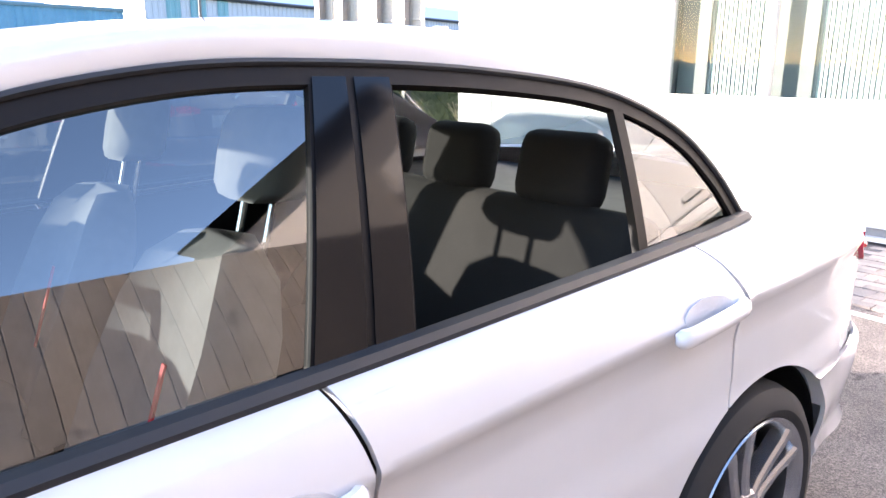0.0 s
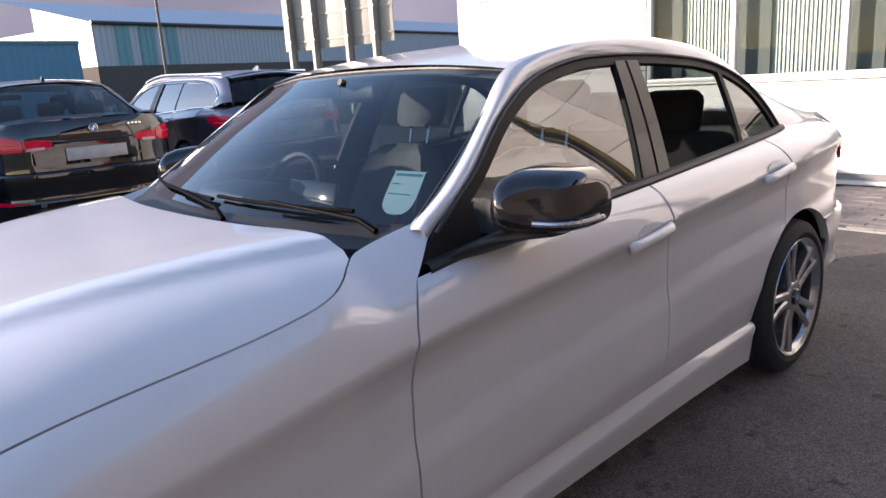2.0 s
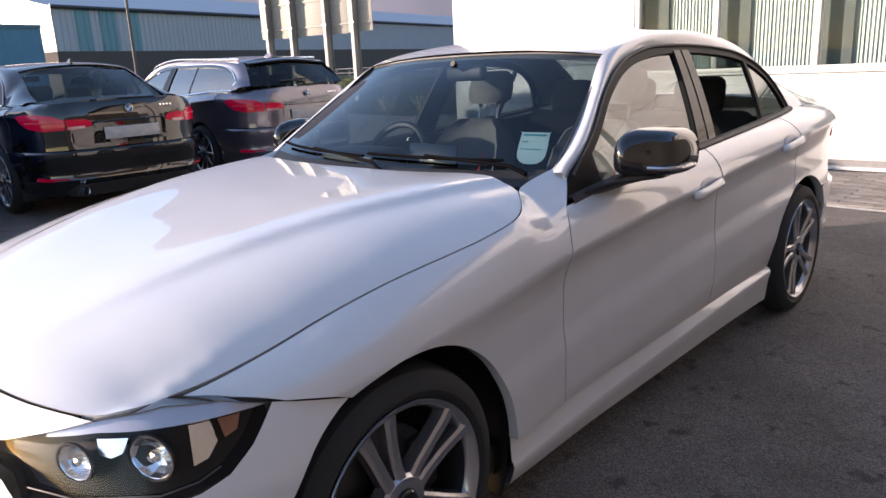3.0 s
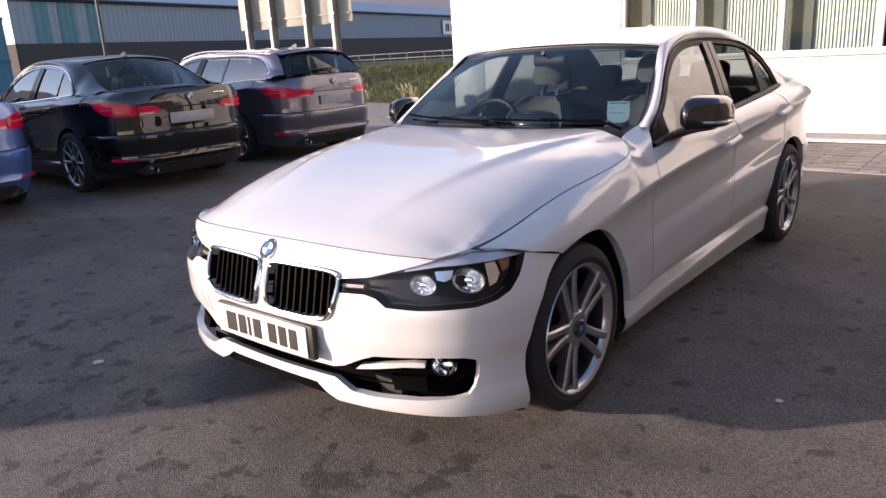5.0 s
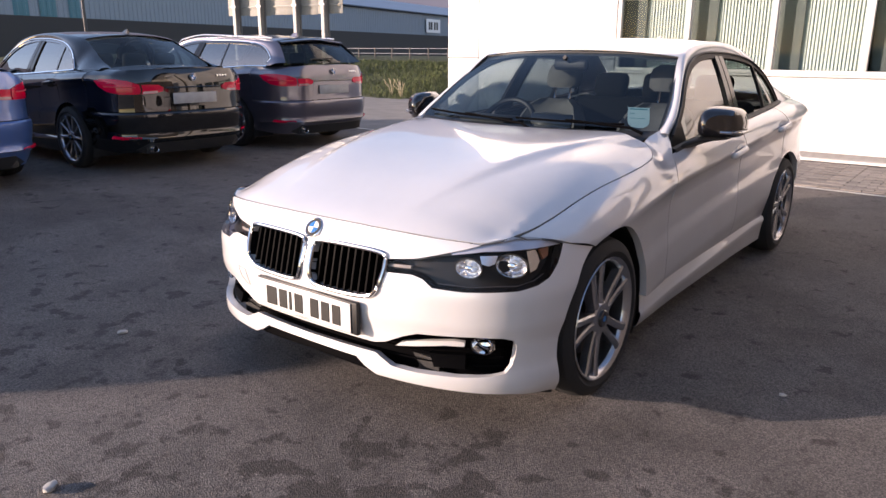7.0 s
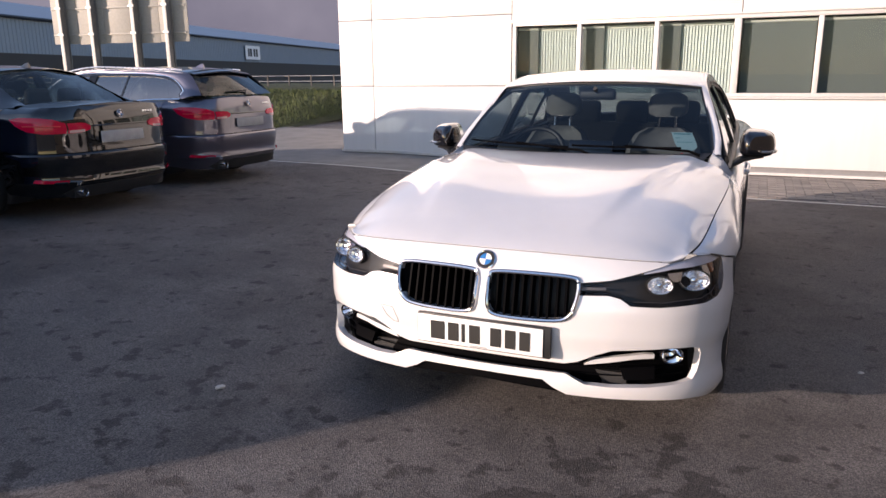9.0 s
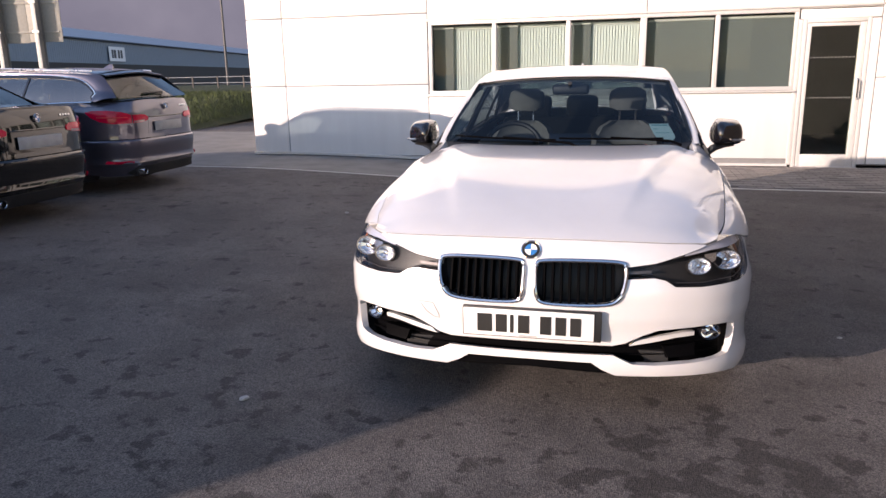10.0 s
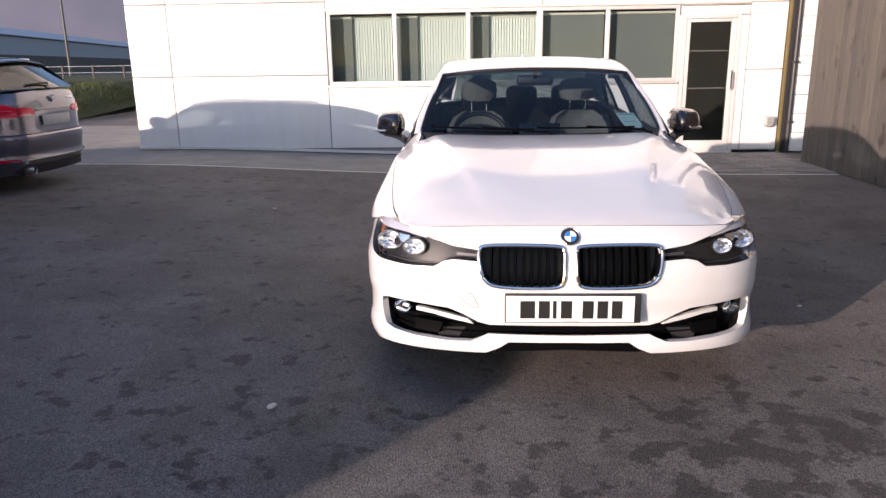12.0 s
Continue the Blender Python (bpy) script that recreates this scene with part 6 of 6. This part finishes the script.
for k in range(8):
    a, b = GE - wn_ * k, GE - wn_ * (k + 1)
    ha, hb = 7.1 + 3.1 * k / 14, 7.1 + 3.1 * (k + 1) / 14
    raw("gable_stripe", [(a.x, a.y, 3.8), (b.x, b.y, 3.8), (b.x, b.y, hb), (a.x, a.y, ha)], [(0, 1, 2, 3)], "teal" if k % 2 else "pale_clad", ware)
b = GE - wn_ * 8
raw("gable_brick", [(GE.x, GE.y, 0), (b.x, b.y, 0), (b.x, b.y, 3.8), (GE.x, GE.y, 3.8)], [(0, 1, 2, 3)], "dark_brick", ware)

# back of a wide sign beside the road, on four steel posts
rs = thing("road_sign", "back of a wide cream road sign on four steel posts", "sign", (-19.80, 14.0, 0), 8.1)
for i in range(5):
    x0 = -0.62 + i * 1.02
    part("board", span((max(x0, -0.56), 0.10, 2.50 - 0.02 * (i % 2)), (x0 + 1.012, 0.13, 5.9), 0.006), "board", rs)
for z in (2.75, 3.55, 4.35, 5.15):
    part("stiffener", span((-0.55, 0.07, z), (4.40, 0.098, z + 0.05), 0.004), "board", rs)
for x in (0.0, 1.16, 2.72, 3.89):
    # post webs use darker steel: the shade of their flank is in the colour
    post = part("post", joined(span((x - 0.015, -0.19, 0.0), (x + 0.015, 0.045, 5.9), 0.004), span((x - 0.07, 0.045, 0.0), (x + 0.07, 0.065, 5.9), 0.004)), plain("shaded_post_steel", (0.17, 0.165, 0.155), 0.7), rs)
    part("flange", span((x - 0.06, -0.21, 0.0), (x + 0.06, -0.19, 5.9), 0.004), "post_grey", post)
    for z in (2.75, 3.55, 4.35, 5.15):
        part("clamp", span((x - 0.10, -0.222, z - 0.01), (x + 0.10, -0.211, z + 0.06), 0.003), "alu", post)
# lamp posts
for x, y, h in ((-33.0, 15.2, 9.0), (-22.4, 35.6, 9.0)):
    l = thing("street_lamp", "dark steel street lamp column", "street lamp", (x, y, 0.0))
    part("column", tube([(0, 0, 0), (0, 0, 1.5), (0, 0, h)], [0.11, 0.08, 0.05], 10), "dark_metal", l)
    part("lantern", box((0.7, 0.25, 0.14), at(0.4, 0, h + 0.02), 0.04), "steel", l)
# post-and-rail fence along the top of the bank
fe = thing("rail_fence", "low grey post-and-rail fence on the grass bank", "fence", (0, 0, 0))
fx = np.linspace(-70, -8, 45)
fence_y = lambda x: 26.0 - 0.12 * (x + 10)
for x in fx:
    part("fence_post", span((x - 0.035, fence_y(x) - 0.035, 0.5), (x + 0.035, fence_y(x) + 0.035, 1.5), 0.01), "timber", fe)
for z in (1.2, 1.46):
    part("fence_rail", tube([(x, fence_y(x), z) for x in (-70, -8)], 0.014, 6), "steel", fe)


# company board on the warehouse: plain shapes
kp = W0 + wd * 100.0 + wn_ * 0.25
sg = thing("company_board", "white company board fixed on the warehouse", "sign", (kp.x, kp.y, 5.25), math.degrees(math.atan2(wd.y, wd.x)))
part("board", span((-2.6, -0.08, -1.05), (2.6, -0.02, 1.05)), "enamel_white", sg)
for x0, x1 in ((-1.8, -1.3), (-1.1, -0.4), (0.2, 0.8), (1.1, 1.7)):
    part("mark", span((x0, -0.11, -0.6), (x1, -0.081, 0.6)), "sign_ink", sg)
# teal storage container
cn = thing("shipping_container", "teal corrugated steel storage container", "container", (-44.5, 10.8, 0.0), 98)
rows = []
for z in (0.15, 4.6):
    rows.append([(x, -1.2 + (0.06 if int(x * 5) % 2 else 0.0), z) for x in np.linspace(-4.0, 4.0, 81)])
part("side_wall", outward(loft(rows)), plain("teal_container_paint", (0.012, 0.12, 0.20), 0.5), cn)
part("end_wall", span((4.0, -1.2, 0.15), (4.05, 1.2, 4.6)), plain("teal_container_paint", (0.012, 0.12, 0.20), 0.5), cn)
part("roof", span((-4.05, -1.25, 4.6), (4.1, 1.25, 4.7)), plain("teal_container_paint", (0.012, 0.12, 0.20), 0.5), cn)
for z in (0.1, 2.2, 4.5):
    part("rail", span((-4.05, -1.27, z), (4.08, -1.205, z + 0.14)), plain("dark_teal_steel", (0.012, 0.07, 0.10), 0.5), cn)

# ---- the cars ----
white = saloon("white_saloon_car", "white four-door saloon car with black mirror caps", "white_paint", 2, black_caps=True, open_rear=True)
plate = part("number_plate", span((-0.267, -0.742, 0.350), (0.286, -0.722, 0.474), 0.004), "black", white, "white front number plate on a black holder")
part("plate_face", span((-0.262, -0.748, 0.356), (0.258, -0.743, 0.468), 0.002), "plate", plate)
for x0, x1 in ((-0.205, -0.145), (-0.130, -0.085), (-0.072, -0.058), (-0.040, 0.005), (0.048, 0.092), (0.108, 0.150), (0.166, 0.208)):
    part("plate_bar", span((x0, -0.7505, 0.373), (x1, -0.7482, 0.448)), "ink", plate)
part("dealer_bar", span((-0.035, -0.7500, 0.3595), (0.035, -0.7482, 0.3640)), plain("small_grey_print", (0.35, 0.35, 0.35), 0.6), plate)
black = saloon("black_saloon_car", "black four-door saloon car seen from behind", "black_paint", 1, style=0)
black.matrix_world = pose(-8.66, 2.06, 0.115, 0, 0, -90)
grey = saloon("grey_estate_car", "dark grey estate car with silver roof bars", "grey_paint", 1, estate=True, style=0)
grey.matrix_world = pose(-8.85, 4.27, 0.115, 0, 0, -90)
blue = saloon("blue_saloon_car", "bright blue saloon car parked in the row", "blue_paint", 1, style=0)
blue.matrix_world = pose(-8.75, -0.25, 0.115, 0, 0, -90)
for y in (-2.6, -4.9):
    copy_thing(black, pose(-8.7, y, 0.115, 0, 0, -90))

# parking disc on the windscreen
pad = thing("windscreen_sticker", "pale blue paper service reminder stuck inside the windscreen", "sticker", (0, 0, 0))
def on_screen(u, v):
    return (0.575 + u - 0.35 * v, 0.965 + v * 0.78 + 0.06 * u, 1.012 + v * 0.60)
part("paper", sheet([tuple(p) for p in spline([(-0.055, 0.0), (-0.055, 0.10), (-0.052, 0.105), (0.052, 0.105), (0.055, 0.10), (0.055, 0.0), (0.035, -0.035), (0.0, -0.045), (-0.035, -0.035)], 4, True)], on_screen, 0.02, lip=0.001, out=(0, -1, 1)), "sticker", pad)
for v0, v1, u1 in ((0.085, 0.094, 0.045), (0.055, 0.059, -0.02), (0.02, 0.024, 0.035)):
    part("print_bar", sheet([(-0.045, v0), (u1, v0), (u1, v1), (-0.045, v1)], lambda u, v: tuple(np.array(on_screen(u, v)) + (0, -0.0018, 0.0022)), 0.02, lip=0.0, out=(0, -1, 1)), "sticker_ink", pad)

# loose stones on the tarmac
for x, y, size, turn in ((1.48, 0.48, 0.012, 20), (-1.24, -0.83, 0.020, 65), (-0.19, -1.65, 0.024, 130), (-2.35, 3.25, 0.016, 10)):
    pebble = bmesh.new()
    bmesh.ops.create_icosphere(pebble, subdivisions=2, radius=1.0)
    for q in pebble.verts:
        q.co = Vector((q.co.x * 1.25, q.co.y * 0.8, q.co.z * 0.55)) * (size * (1 + 0.35 * noise.noise(q.co * 1.7 + Vector((x, y, 0)))))
    stone = tagged(part("pebble", pebble, "stone"), "small pale loose stone lying on the tarmac", "stone", "loose stones")
    stone.matrix_world = pose(x, y, rise(x) + size * 0.42, 0, 0, turn)

# ---- block paving in front of the office ----
pv = thing("pavement", "grey-brown concrete block paving beside the office wall", "pavement", (0, 0, 0), 0, "structure")
block = bpy.data.meshes.new("paver")
bm = span((0.0, 0.0, -0.05), (0.194, 0.094, 0.0), 0.004, 1)
bm.to_mesh(block)
bm.free()
block.materials.append(M["paver"])
far_pavers = bmesh.new()
for j in range(21):
    y = WALL_Y - 0.05 - (j + 1) * 0.1
    for i in range(-31, 22):
        x = i * 0.2 + (0.1 if j % 2 else 0.0)
        if x > 4.0 or x < -0.6 or y < line_y(x) + 0.09:
            continue
        z = rise(x) + 0.012 + 0.003 * math.sin(i * 7.3 + j * 3.1)
        if x > 0.75:
            b = new("paver", block)
            b.parent = pv
            b.location = (x, y, z)
        else:
            add_box(far_pavers, (0.194, 0.094, 0.05), at(x + 0.097, y + 0.047, z - 0.025))
tagged(part("far_pavers", far_pavers, "paver", pv), kind="stuff")
